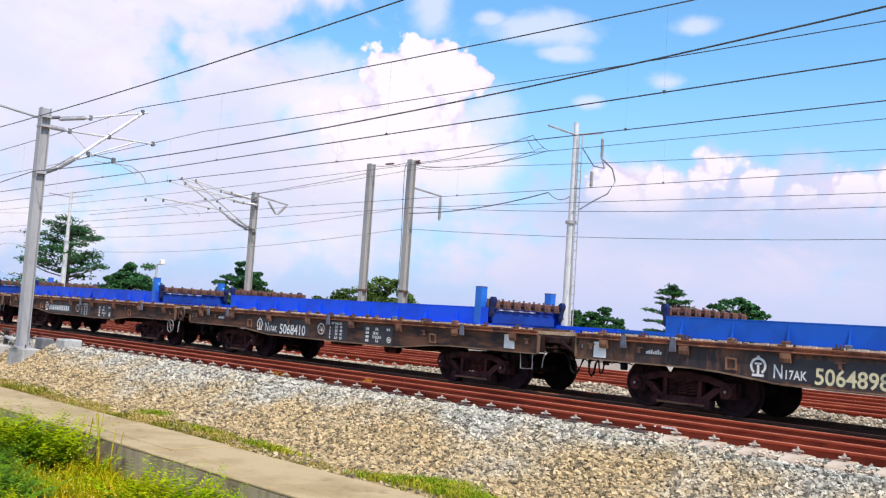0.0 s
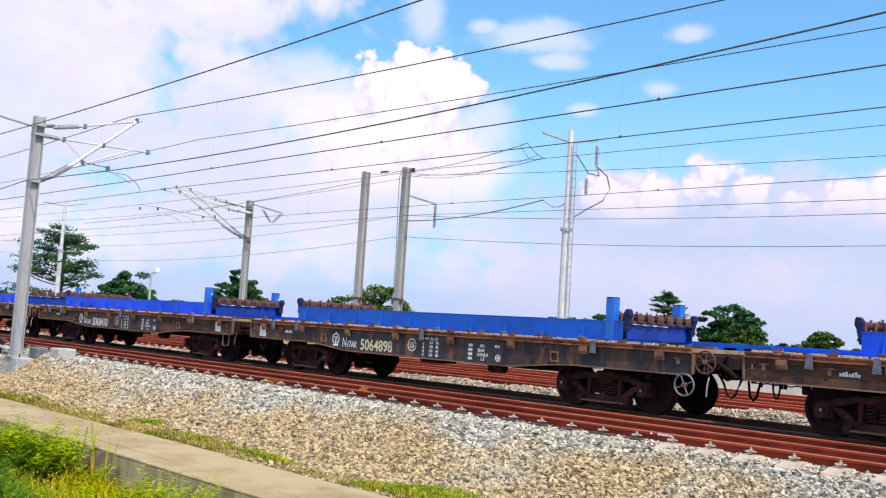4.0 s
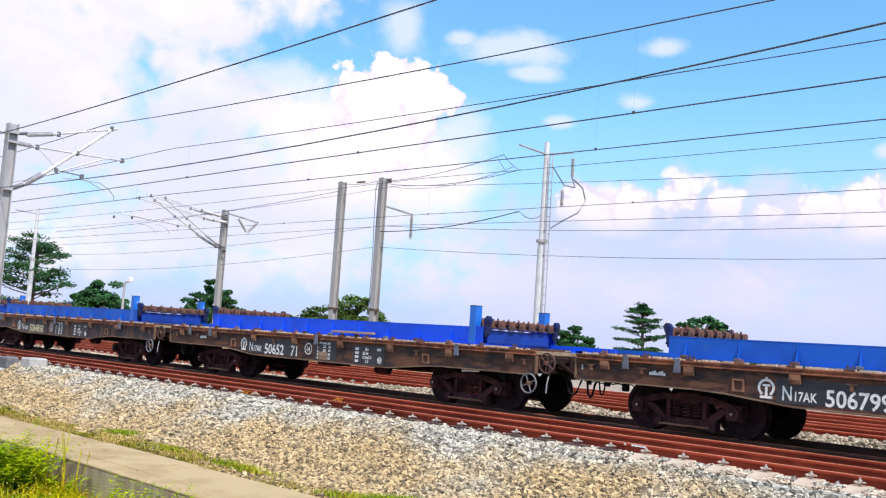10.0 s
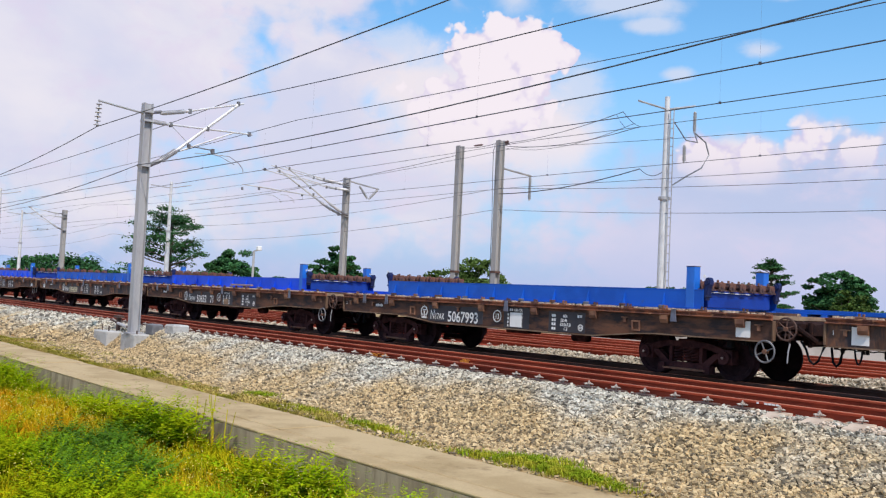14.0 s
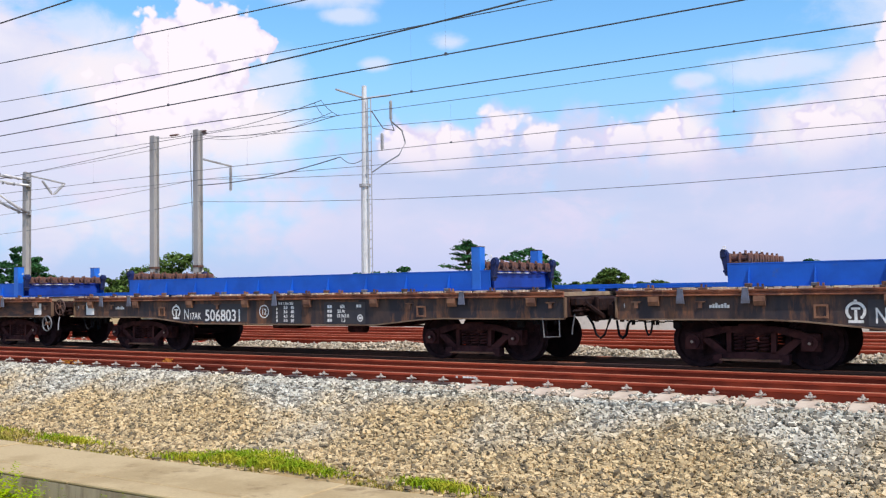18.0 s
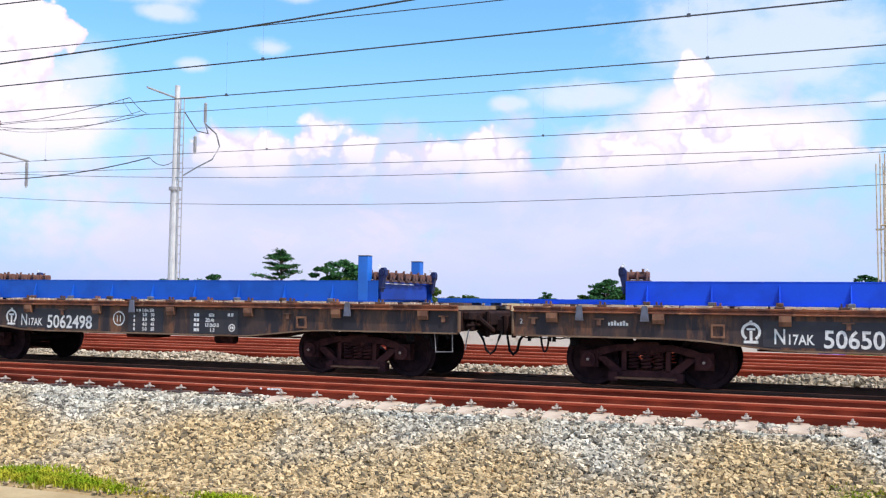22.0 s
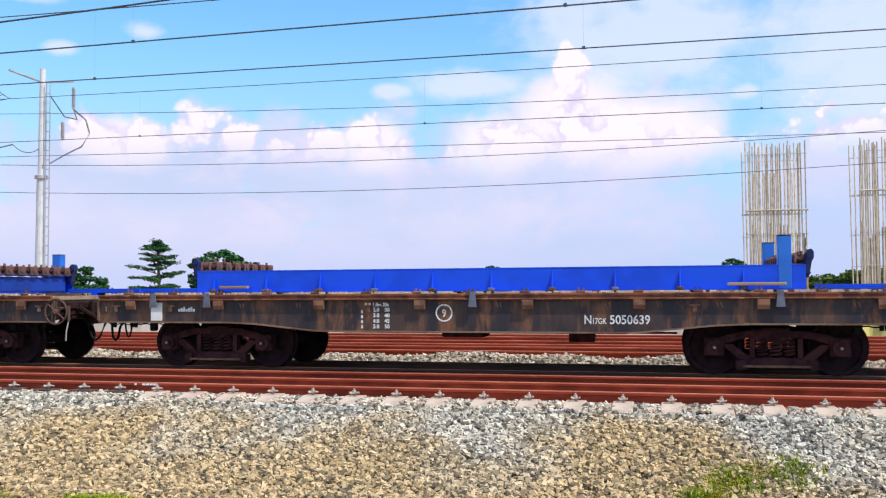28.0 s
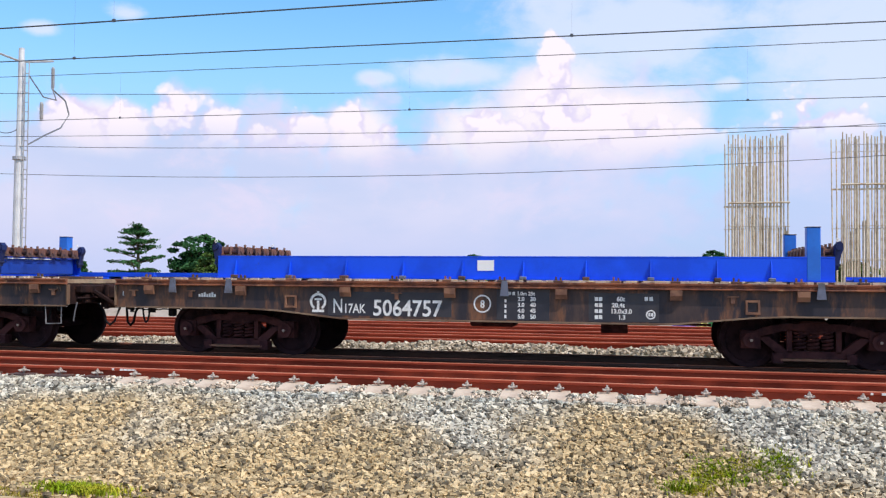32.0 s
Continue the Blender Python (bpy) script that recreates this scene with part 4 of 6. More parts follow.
def emblem(w, u, z):
    bm = bmesh.new()
    n = 18
    for i in range(n):
        a0, a1 = [math.radians(-58 + 296 * (i + k) / n) for k in (0, 1)]
        q = []
        for r, a in ((0.098, a0), (0.138, a0), (0.138, a1), (0.098, a1)):
            q.append(bm.verts.new((u + r * math.cos(a), -1.4445, z + r * math.sin(a))))
        bm.faces.new(q)
    add_box(bm, u - 0.02, u + 0.02, -1.4445, -1.441, z + 0.13, z + 0.16)
    add_box(bm, u - 0.060, u + 0.060, -1.4445, -1.441, z + 0.022, z + 0.052)
    add_box(bm, u - 0.020, u + 0.020, -1.4445, -1.441, z - 0.125, z + 0.015)
    add_box(bm, u - 0.10, u + 0.10, -1.4445, -1.441, z - 0.165, z - 0.125)
    part("emblem", bm, "white", w, "white round rail emblem")


def ring_number(w, u, z, s):
    bm = ring(0.125, 0.012, 24, 4)
    bm2 = part("number_ring", bm, "white", w, "white painted ring", Matrix.Translation((u, -1.444, z)) @ Matrix.Diagonal((1, 0.15, 1, 1)))
    if s:
        write(w, s, u - (0.033 if len(s) == 1 else 0.072), z - 0.06, 0.165, 0.85, 0.003)
    return bm2


def placard(w, u0, u1, z0, z1, mat="paper", label="white paper placard"):
    part("placard", box(u0, u1, -1.449, -1.441, z0, z1), mat, w, label)


def panel(w, u0, u1, z0, z1):
    part("paint_panel", box(u0, u1, -1.4425, -1.4395, z0, z1), "panel", w, "black repainted panel")


def number_wagon(w, k):
    n = WAGON_NUMBERS.get(k)
    left, right = WAGON_ENDS.get(k, ("1", "2"))
    write(w, left, 0.09, 0.955, 0.11)
    write(w, right, 12.72, 0.955, 0.11)
    bars(w, [(1.49 + i * 0.045, 1.525 + i * 0.045, 0.95, 0.955 + 0.05 * (0.8 + 0.3 * ((i * 7) % 3))) for i in range(7)])
    if k == 7:
        for c in [c for c in w.children if c.name.startswith("socket_frame")]:
            bpy.data.objects.remove(c)
        write(w, "N", 8.24, 0.77, 0.185, 0.85, 0.002), write(w, "17GK", 8.36, 0.77, 0.12, 0.75, 0.002)
        write(w, n, 8.62, 0.77, 0.185, 0.92, 0.003)
        ring_number(w, 6.08, 0.93, "9")
        table(w, 4.72)
        return
    sh = WAGON_SHIFT.get(k, 0.0)
    emblem(w, 3.557, 0.90)
    panel(w, 3.72, 5.72, 0.69, 1.06), panel(w, 6.42, 7.22, 0.665, 1.12), panel(w, 7.80, 8.82, 0.665, 1.08)
    if n:
        write(w, "N", 3.80 + sh, 0.735, 0.31, 0.72, 0.003), write(w, "17AK", 3.98 + sh, 0.735, 0.20, 0.78, 0.003)
        write(w, n, 4.46 + sh, 0.70, 0.345, 0.92, 0.006)
        if k in WAGON_TAIL:
            write(w, WAGON_TAIL[k], 4.46 + sh + WAGON_TAIL_AT[k], 0.70, 0.345, 0.92, 0.006)
    else:
        bars(w, [(3.79 + i * 0.16, 3.90 + i * 0.16, 0.775, 0.95) for i in range(11)])
    ring_number(w, 6.20, 0.90, WAGON_RING.get(k, ""))
    table(w, 6.54)
    far = 0.15
    for j in range(4):
        bars(w, [(x, x + 0.05, 0.70 + j * 0.088, 0.757 + j * 0.088) for x in (7.74 + far, 7.80 + far)])
    for txt, u, z in (("60t", 8.06, 0.965), ("20.4t", 7.99, 0.875), ("13.0x3.0", 7.97, 0.787), ("1.3", 8.08, 0.70)):
        write(w, txt, u + far, z, 0.09, 1.0, 0.003)
    bars(w, [(8.46 + far, 8.51 + far, 0.975, 1.03), (8.53 + far, 8.58 + far, 0.975, 1.03)])
    part("number_ring", ring(0.060, 0.010, 16, 4), "white", w, "", Matrix.Translation((8.55 + far, -1.444, 0.775)) @ Matrix.Diagonal((1, 0.15, 1, 1)))
    bars(w, [(8.515 + far, 8.545 + far, 0.75, 0.80), (8.555 + far, 8.585 + far, 0.75, 0.80)])


def table(w, u):
    """The painted load table: lengths and tonnes."""
    bars(w, [(u, u + 0.03, 0.69 + j * 0.078, 0.74 + j * 0.078) for j in range(4)] + [(u + 0.06, u + 0.10, 1.035, 1.085), (u + 0.12, u + 0.16, 1.035, 1.085)])
    write(w, "1.0m 25t", u + 0.19, 1.035, 0.075, 1.0, 0.003)
    for j, (a, b) in enumerate((("5.0", "50"), ("4.0", "45"), ("3.0", "40"), ("2.0", "30"))):
        write(w, a, u + 0.20, 0.69 + j * 0.087, 0.085, 1.0, 0.003)
        write(w, b, u + 0.39, 0.69 + j * 0.087, 0.085, 1.0, 0.003)


WAGON_NUMBERS = {0: "5068410", 1: "5064898", 2: "50652", 3: "5067993", 4: "5068031", 5: "5062498", 6: "506502", 7: "5050639", 8: "5064757"}
WAGON_TAIL, WAGON_TAIL_AT = {2: "71", 6: "8"}, {2: 1.06, 6: 1.07}
RACK_SHIFT = {7: -0.05, 8: -0.20}
WAGON_SHIFT = {6: 0.06}
WAGON_RING = {0: "16", 1: "15", 2: "14", 3: "13", 4: "12", 5: "11", 6: "10", 8: "8"}
WAGON_ENDS = {0: ("1", "2"), 2: ("1", "1"), 3: ("2", "1"), 4: ("1", "2"), 5: ("1", "2"), 6: ("2", "1"), 7: ("1", "2"), 8: ("1", "2")}


PLACARDS = {0: ((12.15, 12.42, 0.83, 1.10),), 1: ((0.38, 0.65, 0.81, 1.09),), 3: ((6.62, 6.98, 0.69, 1.0), (12.3, 12.58, 0.82, 1.1)), 4: ((0.42, 0.70, 0.82, 1.1),),
            6: ((7.53, 7.95, 0.70, 0.98), (11.55, 11.82, 0.81, 1.09)), 7: ((0.98, 1.19, 0.80, 1.10),)}


def clamp_mesh():
    bm = bmesh.new()
    add_tube(bm, (-0.19, 0, 0.10), (0.19, 0, 0.10), 0.062, seg=12)
    for x in (-0.17, -0.02, 0.13):
        add_box(bm, x, x + 0.05, -0.085, 0.085, 0.0, 0.165, 0.02)
    add_box(bm, -0.2, 0.2, -0.10, 0.10, 0.0, 0.03)
    add_tube(bm, (0.10, -0.05, 0.15), (0.10, -0.05, 0.205), 0.022, seg=6)
    add_tube(bm, (-0.10, 0.04, 0.15), (-0.10, 0.04, 0.195), 0.022, seg=6)
    return bm


RACK_END = 11.46


def blue_rack():
    """The blue frame on a wagon in which rails are carried."""
    w = thing("rail_rack", "bright blue steel rail-carrying frame with rusty clamps", "rail rack", "blue frames on the wagons")
    for s in (-1, 1):
        y = s * 1.22
        bm = extrude_x([(y + s * q, z) for q, z in ((-0.16, 1.262), (0.06, 1.262), (0.06, 1.288), (0.012, 1.288), (0.012, 1.60), (0.016, 1.604), (0.016, 1.622), (-0.16, 1.622), (-0.16, 1.604), (-0.008, 1.60), (-0.008, 1.288), (-0.16, 1.288))], 1.72, RACK_END)
        part("long_beam", bm, "blue", w)
        for i in range(10):
            u = 2.05 + i * 0.95
            bm = extrude_x([(y + s * 0.012, 1.29), (y + s * 0.10, 1.29), (y + s * 0.014, 1.56)], u - 0.008, u + 0.008)
            part("web_rib", bm, "blue", w)
            part("hold_down", box(u - 0.05, u + 0.05, *sorted((y + s * 0.03, y + s * 0.13)), 1.262, 1.315, 0.01), "grey_clip" if i % 2 else "rust_dark", w, "bolted hold-down block")
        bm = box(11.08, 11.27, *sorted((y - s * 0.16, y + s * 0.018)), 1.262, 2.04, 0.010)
        part("end_post", bm, "blue_sunlit", w, "tall blue end post")
        part("post_cap", box(11.076, 11.274, *sorted((y - s * 0.164, y + s * 0.022)), 2.04, 2.050), "steel_dark", w)
        part("foot_plate", box(10.85, 11.6, *sorted((y - s * 0.2, y + s * 0.10)), 1.229, 1.26), "rust_dark", w)
    for u, wd in ((11.32, 0.22), (1.86, 0.20)):
        bm = box(u - wd / 2, u + wd / 2, -1.03, 1.03, 1.30, 1.585, 0.01)
        add_box(bm, u - wd / 2 - 0.03, u + wd / 2 + 0.03, -1.12, 1.12, 1.587, 1.612)
        part("cross_beam", bm, "blue_deep", w, "deep blue cross beam")
        part("beam_lip", box(u - wd / 2 - 0.036, u + wd / 2 + 0.036, -0.95, 0.3, 1.575, 1.586), "paper", w, "pale lip along the cross beam")
        me = bpy.data.meshes.new("clamp")
        b = clamp_mesh()
        b.to_mesh(me)
        b.free()
        me.materials.append(M["clamp"])
        for i in range(7):
            part_of("clamp", me, w, "rusty rail clamp", Matrix.Translation((u, -1.02 + i * 0.34, 1.613)))
        d, q = (1, RACK_END + 0.002) if u > 6 else (-1, 1.718)
        for s in (-1, 1):
            bm = extrude_y([(q + d * a, z) for a, z in ((0.0, 1.50), (0.025, 1.43), (0.045, 1.44), (0.065, 1.55), (0.085, 1.66), (0.115, 1.72), (0.115, 1.80), (0.085, 1.845), (0.04, 1.835), (0.0, 1.78))], s * 1.15 - 0.06, s * 1.15 + 0.06)
            add_tube(bm, (q + d * 0.06, s * 1.15 - 0.09, 1.76), (q + d * 0.06, s * 1.15 + 0.09, 1.76), 0.045, seg=10)
            add_tube(bm, (q + d * 0.05, s * 1.15 - 0.08, 1.50), (q + d * 0.05, s * 1.15 + 0.08, 1.50), 0.020, seg=8)
            part("clamp_hanger", bm, "blue_navy", w, "dark navy hanging clamp")
            part("hanger_eye", ring(0.022, 0.007, 12, 5), "paper", w, "pale steel eye", Matrix.Translation((q + d * 0.03, s * 1.15 - 0.1, 1.86)))
    for u0, u1 in ((-0.44, 1.4), (11.85, 13.44)):
        bm = box(u0, u1, 0.55, 1.15, 1.262, 1.30, 0.008)
        add_box(bm, u0, u1, 0.55, 0.60, 1.30, 1.345)
        add_box(bm, u0, u1, 1.10, 1.15, 1.30, 1.345)
        for q in (u0 + 0.6, u1 - 0.6):
            add_box(bm, q - 0.05, q + 0.05, 0.5, 1.2, 1.217, 1.262)
        part("bridge_plate", bm, "blue", w, "low blue bridging trough")
        bm = box(max(u0, 0.1), min(u1, 12.9), -0.9, -0.5, 1.217, 1.262)
        part("walk_plate", bm, "rust_dark", w)
    return w


base_wagon, base_rack = wagon(), blue_rack()
TRAIN = []
for k in range(-2, 10):
    m = Matrix.Translation((train_x(0) + k * PITCH, TRAIN_Y, RAIL_TOP))
    w = base_wagon if k == -2 else copy_thing(base_wagon, m)
    r = base_rack if k == -2 else copy_thing(base_rack, m)
    w.matrix_basis = r.matrix_basis = m
    w.scale = r.scale = (LONG, 1, 1)
    TRAIN.append((k, w, r))
for k, w, r in TRAIN:
    if k in (-1, 1, 2, 3, 6):
        handwheel(w, k == 6)
    else:
        stirrup(w)
    if k >= -1:
        number_wagon(w, k)
    for u0, u1, z0, z1 in PLACARDS.get(k, ()):
        placard(w, u0, u1, z0, z1)
    if k == 2:
        placard(w, 6.60, 6.91, 0.68, 0.86, "wood", "torn brown paper placard")
    if k in (1, 3, 4, 5):
        for c in r.children:
            if c.data.materials[0] == M["blue"]:
                c.material_slots[0].link = "OBJECT"
                c.material_slots[0].material = M["blue_dull"]
        r["label"] = "faded azure steel rail-carrying frame with rusty clamps"
    if k in (-2, -1, 0, 2, 3):
        for c in w.children:
            if c.data and c.data.materials and c.data.materials[0] == M["steel_dark"]:
                c.material_slots[0].link = "OBJECT"
                c.material_slots[0].material = M["steel_rusty"]
        w["label"] = "rust-brown four-axle railway flat wagon with black panels"
    if k == 1:
        for c in w.children:
            if c.name.startswith("lettering") and 4.3 < c.matrix_basis.translation.x < 4.7:
                c.material_slots[0].link = "OBJECT"
                c.material_slots[0].material = M["yellowed"]
    if k in RACK_SHIFT:
        # these frames are a little shorter than the others
        d = RACK_SHIFT[k]
        grow = (RACK_END - 1.72 + d) / (RACK_END - 1.72)
        for c in r.children:
            xs = [v.co.x for v in c.data.vertices]
            if 10.5 < min(xs) + c.matrix_basis.translation.x < 11.7:
                c.matrix_basis = Matrix.Translation((d, 0, 0)) @ c.matrix_basis
            elif max(xs) - min(xs) > 9:
                c.matrix_basis = Matrix.Translation((1.72, 0, 0)) @ Matrix.Diagonal((grow, 1, 1, 1)) @ Matrix.Translation((-1.72, 0, 0)) @ c.matrix_basis
    if k == 6:
        # only the outer clamps are fitted at this end
        for c in [c for c in r.children if c.name.startswith("clamp") and not c.name.startswith("clamp_h")]:
            p = c.matrix_basis.translation
            if p.x < 6 and -0.8 < p.y < 1.1:
                bpy.data.objects.remove(c)
    if k == 7:
        for u in (0.95, 2.6, 3.6, 4.4, 6.0, 6.9, 8.55, 9.3, 10.15, 11.0, 12.0, 12.8):
            for d in (0.0, 0.055):
                bm = extrude_y([(u + d, 1.085), (u + d + 0.020, 1.085), (u + d + 0.036, 1.015), (u + d + 0.026, 1.010)], -1.445, -1.4405)
                part("rope_cleat", bm, "flange", w, "pale welded cleat")
    if k in (6, 8):
        part("tag", box(6.08, 6.34, -1.238, -1.233, 1.40, 1.56), "paper", r, "pale tag on the blue beam")


def timber(k, u0, u1, y0, y1, z0, h, label):
    ob = part("timber", box(u0, u1, y0, y1, z0, z0 + h, 0.008), "wood")
    ob.matrix_basis = Matrix.Translation((train_x(0) + k * PITCH, TRAIN_Y, RAIL_TOP))
    return k, tagged(ob, label, "timber", "timber pieces on the wagons")


LOOSE = [timber(2, 6.9, 8.3, -1.43, -1.33, 1.322, 0.05, "weathered timber batten on the deck edge of a wagon"),
         timber(7, 10.2, 11.0, -1.43, -1.33, 1.322, 0.045, "weathered timber batten on the deck edge of a wagon"),
         timber(7, 2.2, 2.7, -1.43, -1.33, 1.322, 0.045, "weathered timber batten on the deck edge of a wagon")]

# ---- masts and wires ----
def chs_mast(x, y, z0, top, wide, label, mat="concrete_post"):
    """An H-section steel mast."""
    root = thing("catenary_mast", label, "catenary mast", "masts along the line", at=Matrix.Translation((x, y, 0)))
    h = wide / 2
    f, g = h - 0.022, 0.012
    prof = [(-h, -h), (h, -h), (h, -f), (g, -f), (g, f), (h, f), (h, h), (-h, h), (-h, f), (-g, f), (-g, -f), (-h, -f)]
    bm = bmesh.new()
    rings = [[bm.verts.new((a, b, z)) for a, b in prof] for z in (z0, top)]
    for i in range(12):
        bm.faces.new((rings[0][i], rings[0][(i + 1) % 12], rings[1][(i + 1) % 12], rings[1][i]))
    bm.faces.new(rings[0][::-1])
    bm.faces.new(rings[1])
    part("mast_shaft", bm, mat, root)
    part("base_plate", box(-h - 0.1, h + 0.1, -h - 0.1, h + 0.1, z0, z0 + 0.04), "galv", root)
    return root


def insulator(root, a, b, r=0.055, mat="ceramic", name="insulator"):
    """A ribbed rod insulator with an end fitting."""
    a, b = Vector(a), Vector(b)
    n = max(6, int((b - a).length / 0.055))
    bm = add_tube(bmesh.new(), a, b, r * 0.62, seg=10)
    d = (b - a) / n
    for i in range(1, n - 1):
        add_tube(bm, a + d * (i + 0.1), a + d * (i + 0.75), r, r * 0.72, seg=10)
    return part(name, bm, mat, root)


def disc_string(root, a, b, r):
    """A hanging string of separate porcelain discs."""
    a, b = Vector(a), Vector(b)
    d = (b - a) / 6
    bm = add_tube(bmesh.new(), a, b, r * 0.25, seg=6)
    for i in range(6):
        add_tube(bm, a + d * (i + 0.25), a + d * (i + 0.60), r * 0.5, r, seg=12)
    return part("insulator_string", bm, "ceramic", root)


def bar(root, a, b, r=0.028, mat="galv", name="tube"):
    return part(name, add_tube(bmesh.new(), a, b, r, seg=8), mat, root)


def cantilever(root, s, reach, z_top, z_mes, z_con, low, h, z_stay=None, outward=False, dx=0.0):
    """Bracket tubes that carry a messenger and a contact wire, reaching towards s * y."""
    z_stay = z_stay or z_top - 0.2
    k = reach / 2.77

    def at(y, z, x=0.0):
        return (x + dx, s * (h + (y - 0.14) * k), z)

    for z in (z_top - 0.02, z_top - 0.3, low):
        part("hinge_clamp", box(-h - 0.012, h + 0.012, -h - 0.012, h + 0.012, z - 0.035, z + 0.035), "galv", root)
    dz = z_mes - z_top
    bar(root, at(0.12, z_top - 0.02), at(0.42, z_top + 0.05), 0.05, "iron_dark", "hinge_arm")
    insulator(root, at(0.40, z_top + 0.0), at(1.17, z_top + 0.28 * dz), 0.075)
    bar(root, at(1.17, z_top + 0.28 * dz), at(2.96, z_mes + 0.05), 0.032, name="top_tube", mat="bracket_tube")
    insulator(root, at(0.12, z_top - 0.29), at(0.63, z_top - 0.3), 0.075)
    bar(root, at(0.63, z_top - 0.3), at(3.3, z_stay), 0.03, name="stay_tube", mat="bracket_tube")
    dd = z_mes - low
    bar(root, at(0.12, low + 0.02), at(0.46, low + 0.09 * dd), 0.07, "iron_dark", "hinge_arm")
    insulator(root, at(0.46, low + 0.09 * dd), at(0.98, low + 0.27 * dd), 0.095)
    bar(root, at(0.98, low + 0.27 * dd), at(2.8, z_mes), 0.05, name="bracket_tube", mat="bracket_tube")
    if outward:
        bar(root, at(1.55, low + 0.40 * dd), at(4.0, low + 0.47 * dd), 0.03, name="registration_tube", mat="bracket_tube")
        ends = (1.7, 4.0)
        pts = [at(3.1, z_con + 0.12), at(2.85, z_con + 0.12, 0.05), at(2.6, z_con - 0.08, 0.1), at(2.55, z_con - 0.28, 0.1)]
    else:
        bar(root, at(1.02, low + 0.25 * dd), at(2.68, z_stay - 0.04), 0.026, name="registration_tube", mat="bracket_tube")
        ends = (1.3, 2.05)
        pts = [at(1.5, z_con + 0.16), at(2.15, z_con + 0.20, 0.05), at(2.55, z_con + 0.19, 0.1), at(2.85, z_con + 0.02, 0.1), at(3.0, z_con - 0.15, 0.1), at(3.03, z_con - 0.30, 0.1)]
        part("steady_arm", add_chain(bmesh.new(), [at(1.3, z_con + 0.36), at(1.96, z_con + 0.32, 0.05), at(1.98, z_con + 0.22, 0.05)], 0.02, 5), "iron_dark", root)
        part("steady_arm", add_chain(bmesh.new(), [at(1.9, z_con + 0.22), at(2.25, z_con + 0.16, 0.08), at(2.72, z_con - 0.05, 0.1)], 0.013, 5), "galv", root)
        bar(root, at(0.72, z_top - 0.31), at(1.3, low + 0.36 * dd), 0.009, "galv", "hanger_wire")
    part("steady_arm", add_chain(bmesh.new(), pts, 0.014, 5), "galv", root)
    for y, z in ((2.79, z_mes + 0.02), (3.2, z_stay), (1.27, z_top + 0.31 * dz), (0.72, z_top - 0.3), (1.85, low + 0.60 * dd), (ends[0], z_con + 0.34), (ends[1], z_con + 0.30)):
        c = at(y, z)
        part("tube_clamp", box(dx - 0.05, dx + 0.05, c[1] - 0.045, c[1] + 0.045, z - 0.075, z + 0.075, 0.01), "iron_dark", root)


def mast_foundation(x, y):
    rng = random.Random(2)
    for dx, dy, w, d, z in ((0.05, 0.27, 1.1, 0.94, -0.16), (-2.3, 0.27, 1.2, 0.94, -0.2)):
        ob = part("foundation_block", box(x + dx - w / 2, x + dx + w / 2, y + dy - d / 2, y + dy + d / 2, -1.0, z, 0.03), "block")
        tagged(ob, "grey cast concrete mast foundation block", "foundation", "foundation blocks")
    for dx, dy, z in ((0.05, 0.27, -0.16), (-2.3, 0.27, -0.2)):
        bolts = thing("anchor_bolts", "dark threaded anchor bolts in a foundation block", "anchor", "anchor bolts", at=Matrix.Translation((x + dx, y + dy, z)))
        for bx in (-0.3, 0.3):
            for by in (-0.3, 0.3):
                part("bolt", add_tube(bmesh.new(), (bx, by, -0.03), (bx, by, rng.uniform(0.10, 0.2)), 0.022, seg=6), "rust_dark", bolts)
    rod = thing("stay_rod", "dark steel stay rod lying between foundation blocks", "rod", at=Matrix.Translation((x - 1.2, y + 0.35, -0.08)))
    part("rod", add_chain(bmesh.new(), [(-1.5, -0.1, 0.22), (-0.4, 0.0, 0.05), (0.8, 0.15, -0.02), (1.6, 0.2, 0.02)], 0.03, 6), "rust_dark", rod)
    part("turnbuckle", add_tube(bmesh.new(), (-0.9, -0.06, 0.13), (-0.3, 0.0, 0.045), 0.05, seg=8), "galv", rod)
    root = thing("anchor_stand", "small dark steel anchor frame on a concrete block", "anchor", at=Matrix.Translation((x - 2.2, y + 0.35, -0.2)))
    part("upright", box(-0.06, 0.06, -0.06, 0.06, 0, 0.42), "rust_dark", root)
    part("head_plate", box(-0.25, 0.25, -0.09, 0.09, 0.42, 0.5), "rust_dark", root)
    ob = part("cover_box", box(x + 1.3, x + 1.95, y + 0.42, y + 0.92, -0.10, 0.20, 0.04), "block")
    tagged(ob, "pale cable box lying beside the mast", "cable box")
    ob = part("cover_box", box(x + 0.2, x + 0.75, y + 0.28, y + 0.62, -0.161, 0.16, 0.03), "iron_dark")
    tagged(ob, "dark grey trackside box standing beside the mast", "cable box")


NEAR_X, NEAR_Y = -27.78, 10.38
mast = chs_mast(NEAR_X, NEAR_Y, -0.16, 6.9, 0.28, "tall grey steel mast with tube brackets on a concrete block", "galv")
bar(mast, (0, -0.1, 6.58), (0, -1.5, 6.74), 0.035, name="feeder_arm")
disc_string(mast, (0, -1.47, 6.70), (0, -1.5, 5.95), 0.1)
cantilever(mast, 1, 3.02, 6.66, 7.38, 5.42, 4.97, 0.14, 6.46)
mast_foundation(NEAR_X, NEAR_Y)

